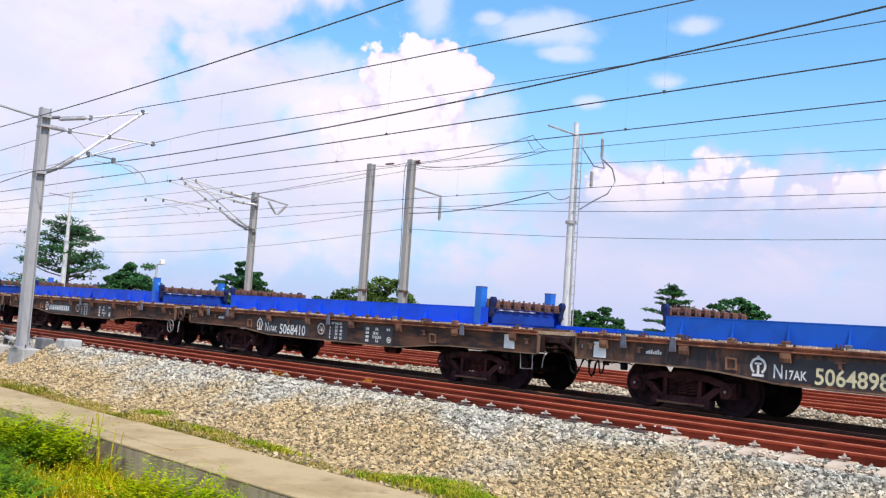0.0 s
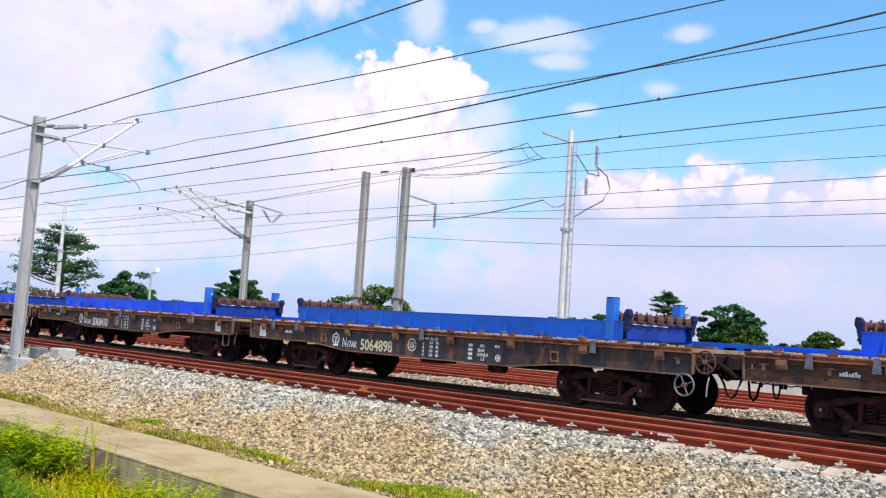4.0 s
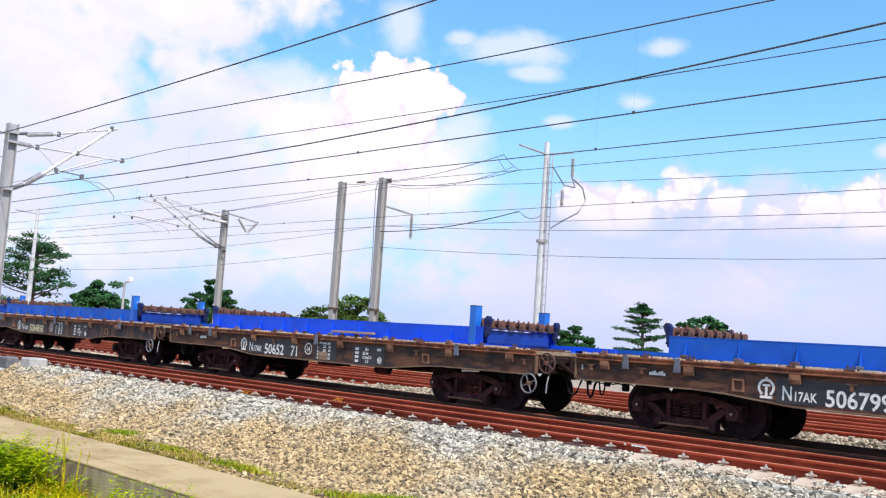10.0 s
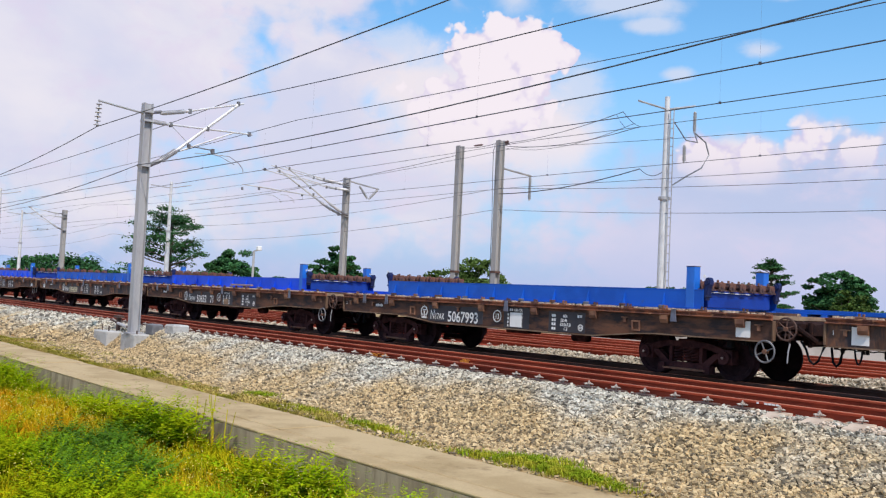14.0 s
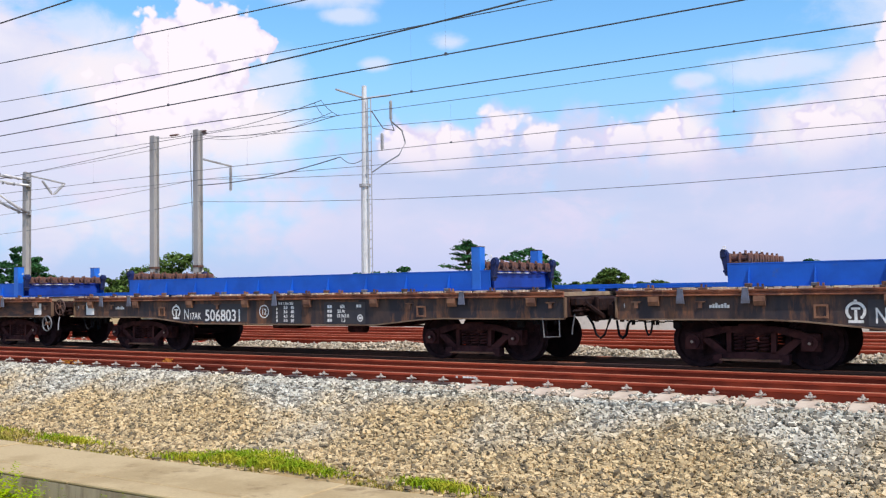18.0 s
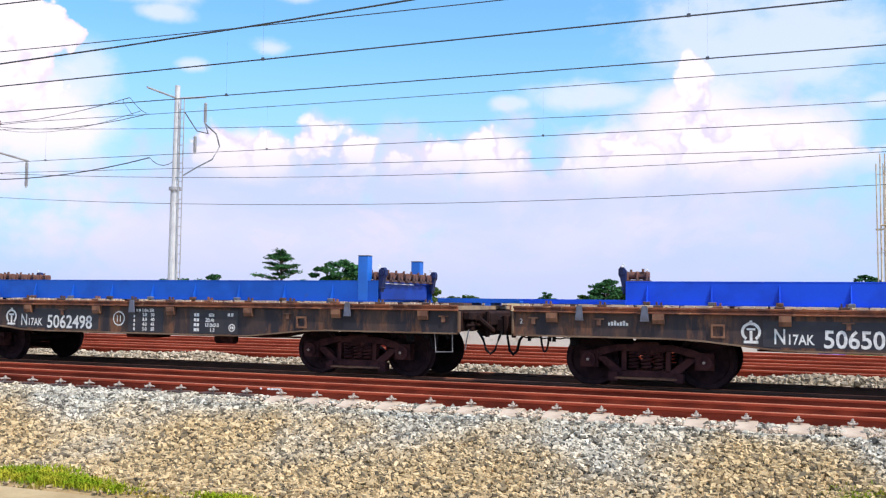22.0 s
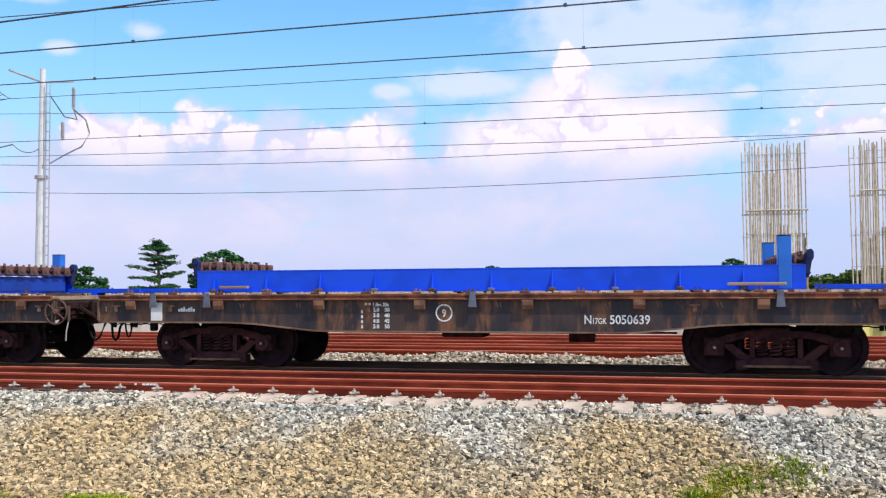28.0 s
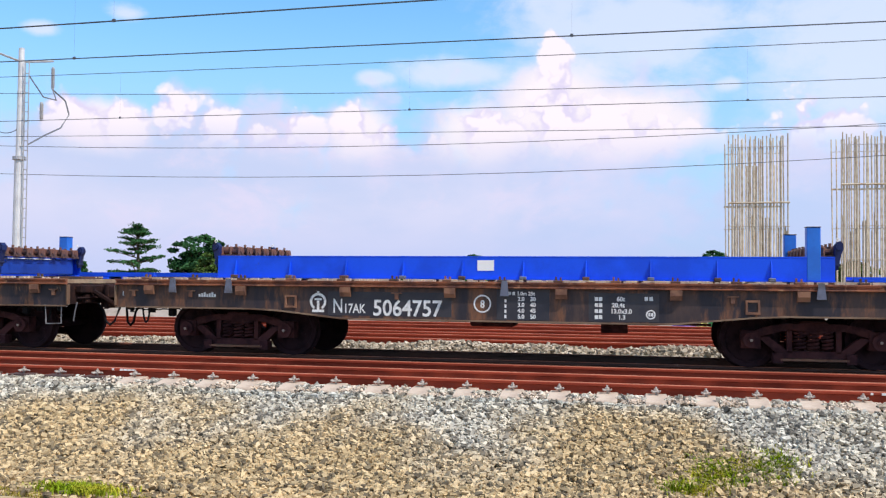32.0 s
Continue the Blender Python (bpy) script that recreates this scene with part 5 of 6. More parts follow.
FAR_Y = 29.2
m2 = chs_mast(-45.15, FAR_Y, -0.6, 8.02, 0.31, "grey mast with tube brackets beyond the far track")
for dx, reach, drop in ((-0.42, 4.5, 0.0), (0.42, 4.1, 0.12)):
    cantilever(m2, -1, reach, 7.68 - drop, 8.14 - drop, 6.42, 5.90 - drop, 0.155, 7.92 - drop, True, dx)
for z in (7.66, 7.36, 5.86):
    bar(m2, (-0.5, -0.19, z), (0.5, -0.19, z), 0.045, "iron_dark", "bracket_crosspiece")
bar(m2, (0, 0.2, 7.85), (0, 2.3, 7.6), 0.05, name="feeder_arm")
insulator(m2, (0, 0.9, 7.65), (0, 1.5, 6.95), 0.08), insulator(m2, (0, 2.2, 7.55), (0, 1.6, 6.95), 0.08)
m3 = chs_mast(-35.08, FAR_Y, -0.6, 8.92, 0.31, "plain thick grey anchor mast")
m4 = chs_mast(-32.13, FAR_Y, -0.6, 8.90, 0.31, "thick grey anchor mast with a feeder arm")
bar(m4, (0, 0.2, 7.6), (0, 2.1, 7.45), 0.05, name="feeder_arm")
insulator(m4, (0, 2.05, 7.4), (0, 2.05, 6.25), 0.08)
part("cable", add_chain(bmesh.new(), [(-0.17, -0.18, 8.7), (-0.26, -0.2, 8.4), (-0.24, -0.2, 7.0), (-0.18, -0.18, 5.2), (-0.18, -0.18, 2.0), (-0.18, -0.18, -0.5)], 0.016, 5), "wire", m4)
for mm in (m3, m4):
    part("clamp_band", box(-0.17, 0.17, -0.17, 0.17, 2.6, 2.7), "rust_dark", mm)
    part("base_wrap", box(-0.165, 0.165, -0.165, 0.165, -0.5, 1.2), "galv", mm)


def tube_mast(x, y, top, label, detail=True):
    root = thing("tube_mast", label, "line mast", "masts along the line", at=Matrix.Translation((x, y, 0)))
    part("lower_tube", add_tube(bmesh.new(), (0, 0, -0.6), (0, 0, top * 0.583), 0.20, 0.165, 14), "bracket_tube", root)
    part("collar", add_tube(bmesh.new(), (0, 0, top * 0.583 - 0.06), (0, 0, top * 0.583 + 0.06), 0.235, seg=14), "galv", root)
    part("upper_tube", add_tube(bmesh.new(), (0, 0, top * 0.583), (0, 0, top), 0.135, 0.10, 14), "bracket_tube", root)
    for s in (-1, 1):
        bar(root, (0, 0, top - 0.5), (0.15 * s, s * 1.6, top - 0.26 + 0.14 * s), 0.04, name="cross_arm")
    if detail:
        lad = bmesh.new()
        for dx in (0.24, 0.40):
            add_tube(lad, (dx, -0.1, 0.0), (dx, -0.1, top - 0.5), 0.022, seg=5)
        for i in range(int((top - 0.8) / 0.35)):
            add_tube(lad, (0.24, -0.1, 0.3 + i * 0.35), (0.40, -0.1, 0.3 + i * 0.35), 0.016, seg=4)
        part("ladder", lad, "galv", root, "thin climbing ladder")
        insulator(root, (0.3, 1.4, top - 0.4), (0.3, 1.4, top - 1.25), 0.075)
        insulator(root, (0.5, 0.5, top - 1.9), (0.5, 0.5, top - 2.6), 0.075)
        loop = [(0.3, 1.4, top - 1.25), (0.5, 1.9, top - 1.6), (0.6, 2.0, top - 2.1), (0.6, 1.5, top - 2.7), (0.4, 0.8, top - 3.1), (0.2, 0.2, top - 3.5)]
        part("jumper_cable", add_chain(bmesh.new(), loop, 0.03, 5), "wire_pale", root)
        loop = [(0.2, 0.2, top - 1.0), (0.5, 0.6, top - 1.7), (0.6, 1.2, top - 1.7), (0.3, 1.4, top - 1.25)]
        part("jumper_cable", add_chain(bmesh.new(), loop, 0.025, 5), "wire_pale", root)
    return root


tube_mast(-22.55, FAR_Y, 9.66, "pale round steel mast with ladder and insulators")
tube_mast(-70.3, FAR_Y, 9.47, "pale round steel mast far along the line", False)
tube_mast(-84.2, 20.1, 8.8, "pale round steel mast far along the line", False)
tube_mast(-111.6, FAR_Y, 9.0, "pale round steel mast far along the line", False)
m5 = chs_mast(-96.4, FAR_Y, -0.6, 8.32, 0.42, "grey mast with tube brackets far along the line")
cantilever(m5, -1, 3.3, 7.9, 8.28, 5.9, 6.3, 0.2)


def wire(y0, pts, r, mat, label, droppers=None):
    """A line wire through supports (x, z), hanging in a curve between them; y0 may drift along x."""
    root = None
    path = []
    for (xa, za, ya), (xb, zb, yb), sag in pts:
        for i in range(17):
            f = i / 16
            if path and i == 0:
                continue
            path.append((xa + (xb - xa) * f, ya + (yb - ya) * f, za + (zb - za) * f - 4 * sag * f * (1 - f)))
    ob = part("line_wire", add_chain(bmesh.new(), path, r, 5), mat)
    return tagged(ob, label, "wire", "overhead line wires"), path


def height_on(path, x):
    for (xa, ya, za), (xb, yb, zb) in zip(path, path[1:]):
        if xa <= x <= xb:
            f = (x - xa) / (xb - xa)
            return ya + (yb - ya) * f, za + (zb - za) * f
    return path[-1][1], path[-1][2]


def catenary(y, mes, con, xs, label):
    lo, hi = max(mes[0][0][0], con[0][0][0]) + 0.5, min(mes[-1][1][0], con[-1][1][0]) - 0.5
    r = 0.013 if y < 14 else 0.011 if y < 20 else 0.009
    a, pa = wire(y, mes, r, "wire", f"dark sagging messenger wire {label}")
    b, pb = wire(y, con, r, "wire", f"dark level contact wire {label}")
    for x in xs:
        (ya, za), (yb, zb) = height_on(pa, x), height_on(pb, x)
        if za - zb > 0.15 and lo + 2 < x < hi - 2:
            ob = part("dropper", add_tube(bmesh.new(), (x, ya, za), (x, yb, zb), 0.0012, seg=4), "wire_pale")
            tagged(ob, "thin dropper between messenger and contact wire", "wire", "droppers")
            part("dropper_clip", box(x - 0.025, x + 0.025, yb - 0.012, yb + 0.012, zb - 0.015, zb + 0.035), "wire", ob)


N0 = NEAR_X


def spans(y, z0, z1, sag, x0, span=50.0, lo=-2, hi=2):
    """Spans to both sides of the support at x0, at z0 there and before, and at z1 past it."""
    return [((x0 + span * i, z0 if i <= 0 else z1, y), (x0 + span * (i + 1), z0 if i + 1 <= 0 else z1, y), sag) for i in range(lo, hi)]


catenary(13.2, spans(13.2, 7.49, 7.50, 0.52, N0), spans(13.2, 5.40, 5.64, 0.0, N0), [-22.7 + 7.07 * i for i in range(-9, 9)], "over the rusty rails")
catenary(15.62, spans(15.62, 7.21, 7.21, 0.31, N0), spans(15.62, 5.66, 5.42, 0.02, N0), [-1.45 + 9.5 * i for i in range(-7, 5)], "over the wagons")
catenary(22.05, spans(22.05, 6.92, 6.96, 0.18, -22.5), spans(22.05, 5.66, 5.36, 0.0, -22.5), [-70 + 8.0 * i for i in range(18)], "over a yard track")
catenary(25.65, spans(25.65, 7.6, 7.0, 0.62, -27.4), spans(25.65, 5.97, 5.22, 0.08, -27.4), [], "over the outer yard track")


def beside(y, z_far, z_mast, z_next, sag_before, sag_after):
    """A wire on the near masts: the span before the nearest mast and the one past it."""
    a, b, c = (N0 - 37.3, z_far, y), (N0, z_mast, y), (N0 + 37.3, z_next, y)
    return [((N0 - 74.6, z_far, y), a, sag_before), (a, b, sag_before), (b, c, sag_after), (c, (N0 + 74.6, z_next, y), sag_after)]


wire(8.88, beside(8.88, 5.95, 5.95, 7.2, 0.82, 0.33), 0.013, "wire", "dark feeder wire hung from a mast arm")
wire(10.2, beside(10.2, 4.98, 4.98, 6.2, 0.67, 0.63), 0.013, "wire", "dark return wire fixed to a mast")
wire(29.1, spans(29.1, 6.60, 6.66, 0.90, -32.05), 0.010, "wire", "thin sagging feeder wire strung between masts")
wire(29.1, spans(29.1, 5.6, 5.78, 0.95, -32.2), 0.010, "wire", "thin sagging earth wire strung between masts")


def stay(a, b, sag, mat="wire", r=0.014, strain=False):
    a, b = Vector(a), Vector(b)
    pts = [a.lerp(b, i / 8) - Vector((0, 0, 4 * sag * (i / 8) * (1 - i / 8))) for i in range(9)]
    root = tagged(part("anchor_wire", add_chain(bmesh.new(), pts, r, 5), mat), "anchoring wire running to the thick masts", "wire", "anchor wires")
    if strain:
        L = (b - a).length
        p, q = a.lerp(b, 1.1 / L), a.lerp(b, 1.7 / L)
        insulator(root, p, q, 0.05, "ceramic_brown")
    return root


# wires that end on the thick masts
stay((-32.14, 29.10, 8.73), (-18.82, 22.07, 7.43), 0.18, strain=True, r=0.012)
stay((-32.14, 29.10, 8.66), (-18.09, 22.05, 6.88), 0.30, strain=True, r=0.012)
stay((-32.14, 29.10, 8.58), (-18.37, 22.06, 7.00), 0.42, r=0.008)
stay((-18.82, 22.07, 7.43), (-18.17, 22.05, 6.90), 0.06, r=0.010)
stay((-19.36, 22.38, 7.47), (-18.67, 22.06, 6.88), 0.04, r=0.008)
stay((-34.99, 29.10, 8.81), (-32.19, 29.10, 8.78), 0.10, strain=True)
stay((-34.99, 29.10, 8.46), (-61.36, 26.81, 7.00), 0.25)
stay((-32.04, 29.10, 6.33), (-23.72, 29.10, 6.88), 0.22, r=0.022)
stay((-23.72, 29.10, 6.88), (-22.51, 29.10, 6.73), 0.25)


# ---- rebar cages beyond the yard ----
def rebar_cage(x0, x1, y, top, seed):
    root = thing("rebar_cage", "tall rusty pier cage of reinforcing bars", "rebar cage", "pier cages", at=Matrix.Translation((x0, y, 0)))
    rng = random.Random(seed)
    w = x1 - x0
    for yy, n in ((0.0, 23), (2.4, 17)):
        for i in range(n):
            x = w * i / (n - 1) + rng.uniform(-0.04, 0.04)
            t = top - rng.choice((0, 0, 0.1, 0.25, 1.2 if yy else 0.2))
            lean = rng.uniform(-0.06, 0.06)
            part("bar", add_tube(bmesh.new(), (x, yy, -0.6), (x + lean, yy, t), 0.032, seg=5), "rebar", root)
            if rng.random() < 0.7:
                x += rng.uniform(-0.07, 0.07)
                part("bar", add_tube(bmesh.new(), (x, yy + 0.06, -0.6), (x, yy + 0.06, rng.uniform(3.6, 4.6)), 0.03, seg=5), "rebar", root)
    for z in (1.0, 2.4, 3.9, 5.0 if seed == 1 else 5.8, 7.6):
        thick = 0.045 if z in (5.0, 5.8) else 0.014
        for q in (-0.05, 2.45):
            part("tie_bar", add_tube(bmesh.new(), (-0.1, q, z), (w + 0.1, q, z), thick, seg=5), "rebar" if z < 7 else "galv", root)


rebar_cage(3.38, 5.92, 45, 8.2, 1)
rebar_cage(8.32, 10.92, 45, 8.2, 2)


# ---- far plants ----
def leaf_cluster(verts, faces, c, r, n, rng, flat=0.7, size=0.16):
    for _ in range(n):
        d = Vector((rng.gauss(0, 1), rng.gauss(0, 1), rng.gauss(0, flat)))
        d = d.normalized() * (r * rng.random() ** 0.4)
        p = c + Vector((d.x, d.y, d.z * flat))
        s = size * rng.uniform(0.6, 1.4)
        a = Vector((rng.uniform(-1, 1), rng.uniform(-1, 1), rng.uniform(-0.5, 0.5))).normalized() * s
        b = a.cross(Vector((rng.uniform(-1, 1), rng.uniform(-1, 1), rng.uniform(-1, 1)))).normalized() * s * 0.6
        i = len(verts)
        verts += [tuple(p - a), tuple(p + b), tuple(p + a), tuple(p - b)]
        faces.append((i, i + 1, i + 2, i + 3))


def tree(x, y, height, spread, style, seed, label, mat="leaf"):
    rng = random.Random(seed)
    root = thing("tree", label, "tree", "trees beyond the yard", at=Matrix.Translation((x, y, -0.65)))
    bm = bmesh.new()
    top = height * (0.96 if style == "tier" else 0.6)
    add_chain(bm, [(0, 0, 0), (0.12, 0.05, height * 0.3), (-0.06, 0.05, top)], 0.022 * height ** 0.9, 7)
    verts, faces = [], []
    if style == "tier":
        # open crown: flat leaf pads on spreading limbs, with sky between the tiers
        levels = 6 if height > 5.5 else 5
        for lv in range(levels):
            f = lv / (levels - 1)
            zt = height * (0.33 + 0.58 * f)
            reach = spread * (1.0 - 0.60 * f ** 1.4)
            n = rng.randint(6, 8)
            a0 = rng.uniform(0, 6.28)
            for i in range(n):
                a = a0 + 2 * math.pi * (i + rng.uniform(-0.3, 0.3)) / n
                r = reach * rng.uniform(0.35, 1.15)
                z0 = zt + height * rng.uniform(-0.085, 0.085)
                tip = Vector((r * math.cos(a), r * math.sin(a), z0 + rng.uniform(-0.10, 0.16) * r + 0.02 * height))
                add_chain(bm, [(0, 0, z0 - 0.05 * height), (tip.x * 0.5, tip.y * 0.5, z0), tuple(tip)], 0.010 * height ** 0.7, 4)
                for g in (0.35, 0.62, 0.85, 1.0):
                    c = Vector((tip.x * g + rng.uniform(-0.1, 0.1), tip.y * g + rng.uniform(-0.1, 0.1), z0 + (tip.z - z0) * g + 0.04))
                    leaf_cluster(verts, faces, c, spread * rng.uniform(0.11, 0.24), 64, rng, 0.42, 0.055 + 0.008 * spread)
        leaf_cluster(verts, faces, Vector((0, 0, height * 0.96)), spread * 0.2, 120, rng, 0.5, 0.055 + 0.008 * spread)
    else:
        n = 125 if style == "round" else 80
        for i in range(n):
            a, q = rng.uniform(0, 2 * math.pi), math.sqrt(rng.random())
            dome = math.sqrt(max(0.0, 1 - q * q))
            if style == "round":
                z = height * (0.46 + rng.uniform(-0.44, 0.46) * dome + 0.02)
            else:
                z = height * (0.55 + rng.uniform(-0.12, 0.36) * (0.35 + 0.65 * dome))
            out = rng.choice((0.78, 0.86, 0.98))
            c = Vector((spread * q * out * math.cos(a), spread * q * out * math.sin(a), z))
            if i % 3 == 0:
                add_chain(bm, [(0, 0, min(z, height * 0.35)), tuple(c * 0.55 + Vector((0, 0, z * 0.25))), tuple(c)], 0.045, 4)
            leaf_cluster(verts, faces, c, spread * rng.uniform(0.13, 0.26), 135, rng, 0.55, 0.08 + 0.018 * spread)
    part("trunk", bm, "bark", root)
    part_of("crown", from_lists("crown", verts, faces, mat), root)
    return root


def by_bearing(az, d):
    """A place by its bearing, left of straight across the line as the first survey had it, and its distance."""
    az -= LINE_TURN
    return -d * math.sin(radians(az)), d * math.cos(radians(az))


TREES = [(32.6, 70, 5.1, 2.1, "tier", "dark tiered tropical tree", "leaf"), (28.9, 72, 5.1, 2.6, "round", "dense round green tree", "leaf"),
         (28.4, 68, 3.2, 1.6, "round", "low olive bush before a tree", "leaf_olive"), (36.7, 80, 3.6, 2.2, "round", "small round dark tree", "leaf"),
         (39.0, 90, 3.6, 2.6, "spread", "low dark tree behind a mast", "leaf"), (-2.1, 85, 4.4, 1.7, "spread", "small dark tree top", "leaf"),
         (23.9, 95, 3.6, 2.0, "spread", "thin scrubby tree", "leaf_olive"), (25.4, 100, 2.3, 2.6, "spread", "low scrub beyond the yard", "leaf_olive"),
         (21.5, 100, 2.2, 2.6, "spread", "low scrub beyond the yard", "leaf_olive"), (68.7, 80, 7.4, 4.8, "tier", "tall layered green tree", "leaf"),
         (67.4, 76, 2.9, 2.6, "round", "green tree under a taller one", "leaf_olive"), (65.2, 85, 5.5, 2.9, "round", "round green tree", "leaf"),
         (58.7, 84, 6.2, 2.6, "round", "dark tree behind a mast", "leaf"), (52.3, 90, 4.2, 3.6, "round", "low green tree", "leaf_olive"),
         (50.0, 80, 5.2, 3.0, "round", "green tree beside a thick mast", "leaf_olive"), (62.3, 92, 2.8, 1.6, "spread", "low green bush", "leaf"),
         (45.0, 110, 3.0, 3.5, "spread", "low scrub beyond the yard", "leaf"), (-9.3, 95, 3.4, 3.0, "spread", "grey-green scrub by the pier cages", "leaf_olive"),
         (-6.9, 100, 3.0, 2.6, "spread", "grey-green scrub by the pier cages", "leaf_olive"), (74.5, 120, 4.5, 6.0, "spread", "distant green trees", "leaf"),
         (12.4, 95, 4.2, 2.2, "round", "round dark tree", "leaf"), (16.2, 95, 2.6, 1.4, "round", "low dark bush", "leaf"), (14.0, 96, 2.5, 1.3, "spread", "low dark bush", "leaf_olive")]
for i, (az, d, h, s, st, lab, mt) in enumerate(TREES):
    x, y = by_bearing(az, d)
    tree(x, y, h + 0.65, s, st, 20 + i, lab + " beyond the yard" if "yard" not in lab else lab, mt)


def floodlight(az, d, h):
    x, y = by_bearing(az, d)
    root = thing("floodlight_pole", "slim pale pole with a white floodlight", "light pole", at=Matrix.Translation((x, y, -0.6)))
    part("pole", add_tube(bmesh.new(), (0, 0, 0), (0, 0, h), 0.12, 0.09, 8), "galv", root)
    part("bracket", add_tube(bmesh.new(), (0, 0, h), (0.9, 0.2, h + 0.1), 0.05, seg=6), "galv", root)
    part("lamp_head", box(0.55, 0.95, -0.15, 0.2, h + 0.02, h + 0.38, 0.05), "paper", root)


floodlight(63.8, 75, 4.9)


def hills():
    for a0, a1, d, h, seed in ((66, 84, 2200, 62, 1), (-30, 27, 2300, 30, 2)):
        rng = random.Random(seed)
        verts, faces = [], []
        n = 60
        for i in range(n + 1):
            a = a0 + (a1 - a0) * i / n
            x, y = by_bearing(a, d)
            e = math.sin(math.pi * i / n) ** 0.7 * (0.7 + 0.3 * math.sin(i * 0.31 + seed) + 0.12 * math.sin(i * 0.9))
            verts += [(x, y, -20), (x * 1.0, y * 1.0, h * e), (x * 1.25, y * 1.25, -20)]
        for i in range(n):
            p = 3 * i
            faces += [(p, p + 3, p + 4, p + 1), (p + 1, p + 4, p + 5, p + 2)]
        tagged(new("hill", from_lists("hill", verts, faces, "hill", True)), "hazy blue distant hills", "hill", kind="structure")


hills()


def cloths():
    for x0, x1, y, z0, z1, mt, lab in ((0.45, 1.18, 29.8, -0.35, 0.30, "cloth_violet", "violet printed sheet hung beyond the far track"), (1.21, 1.53, 29.9, -0.35, 0.30, "cloth_yellow", "yellow sheet hung beyond the far track"),
                                       (5.65, 6.75, 31.0, -0.4, 0.3, "cloth_yellow", "yellow sheet hung beyond the far track"), (1.6, 2.25, 30.5, -0.4, 0.3, "cloth_green", "green netting heap beyond the far track")):
        n, verts, faces = 10, [], []
        for side in (0.0, 0.05):
            for i in range(n + 1):
                u = i / n
                dy = 0.08 * math.sin(u * 9 + x0)
                verts += [(x0 + (x1 - x0) * u, y + dy + side, -0.62), (x0 + (x1 - x0) * u, y + dy + side + 0.05, z1 - 0.05 * math.sin(u * math.pi))]
        h = 2 * (n + 1)
        for i in range(n):
            p = 2 * i
            faces += [(p, p + 2, p + 3, p + 1), (h + p, h + p + 1, h + p + 3, h + p + 2), (p + 1, p + 3, h + p + 3, h + p + 1)]
        faces += [(0, 1, h + 1, h), (2 * n, h + 2 * n, h + 2 * n + 1, 2 * n + 1)]
        tagged(new("sheet", from_lists("sheet", verts, faces, mt)), lab, "sheet", "coloured sheets")
    ob = part("site_wall", box(-30, 40, 31.5, 31.7, -0.7, 0.55, 0.02), "site_wall")
    tagged(ob, "low pale concrete wall beyond the far tracks", "wall", kind="structure")


cloths()


# ---- sleepers, clips and marks of the nearest track ----
def clip_mesh():
    bm = add_tube(bmesh.new(), (0, 0, -0.02), (0, 0, 0.095), 0.013, seg=6)
    add_tube(bm, (0, 0, 0.045), (0, 0, 0.07), 0.028, seg=6)
    add_box(bm, -0.05, 0.05, -0.03, 0.05, 0.025, 0.045, 0.006)
    for s in (-1, 1):
        add_chain(bm, [(s * 0.02, -0.05, 0.03), (s * 0.045, -0.06, 0.045), (s * 0.05, 0.0, 0.045), (s * 0.045, 0.06, 0.03)], 0.011, 5)
    return bm


def near_track():
    root = thing("sleeper_track", "row of concrete sleepers with steel rail clips", "track", kind="structure")
    y = RAIL_Y["near"]
    bm = extrude_x([(y - 0.50, -0.16), (y - 0.44, -0.035), (y - 0.20, 0.014), (y + 1.2, 0.014), (y + 1.2, -0.2), (y - 0.50, -0.2)], -0.13, 0.13)
    bmesh.ops.bevel(bm, geom=[e for e in bm.edges], offset=0.012, segments=1, affect="EDGES")
    meshes = {}
    for n, b, m in (("sleeper", bm, "sleeper"), ("rail_clip", clip_mesh(), "fastener"), ("base_plate", box(-0.17, 0.17, -0.10, 0.12, -0.012, 0.018, 0.008), "rust_dark")):
        me = bpy.data.meshes.new(n)
        b.to_mesh(me)
        b.free()
        me.materials.append(M[m])
        meshes[n] = me
    for i in range(-95, 26):
        x = FAST_X + SLEEPER * i
        if i > 0:
            part_of("sleeper", meshes["sleeper"], root, "", Matrix.Translation((x, 0, 0)))
        if i <= 0:
            part_of("base_plate", meshes["base_plate"], root, "", Matrix.Translation((x, y - 0.17, 0.002)))
        part_of("rail_clip", meshes["rail_clip"], root, "", Matrix.Translation((x, y - 0.14, 0.018)))
    for k in range(-95, 20):
        x = -7.9 + SLEEPER * k
        part_of("rail_clip", meshes["rail_clip"], root, "", Matrix.Translation((x, 19.04, -0.04)))
    return root


near_track()


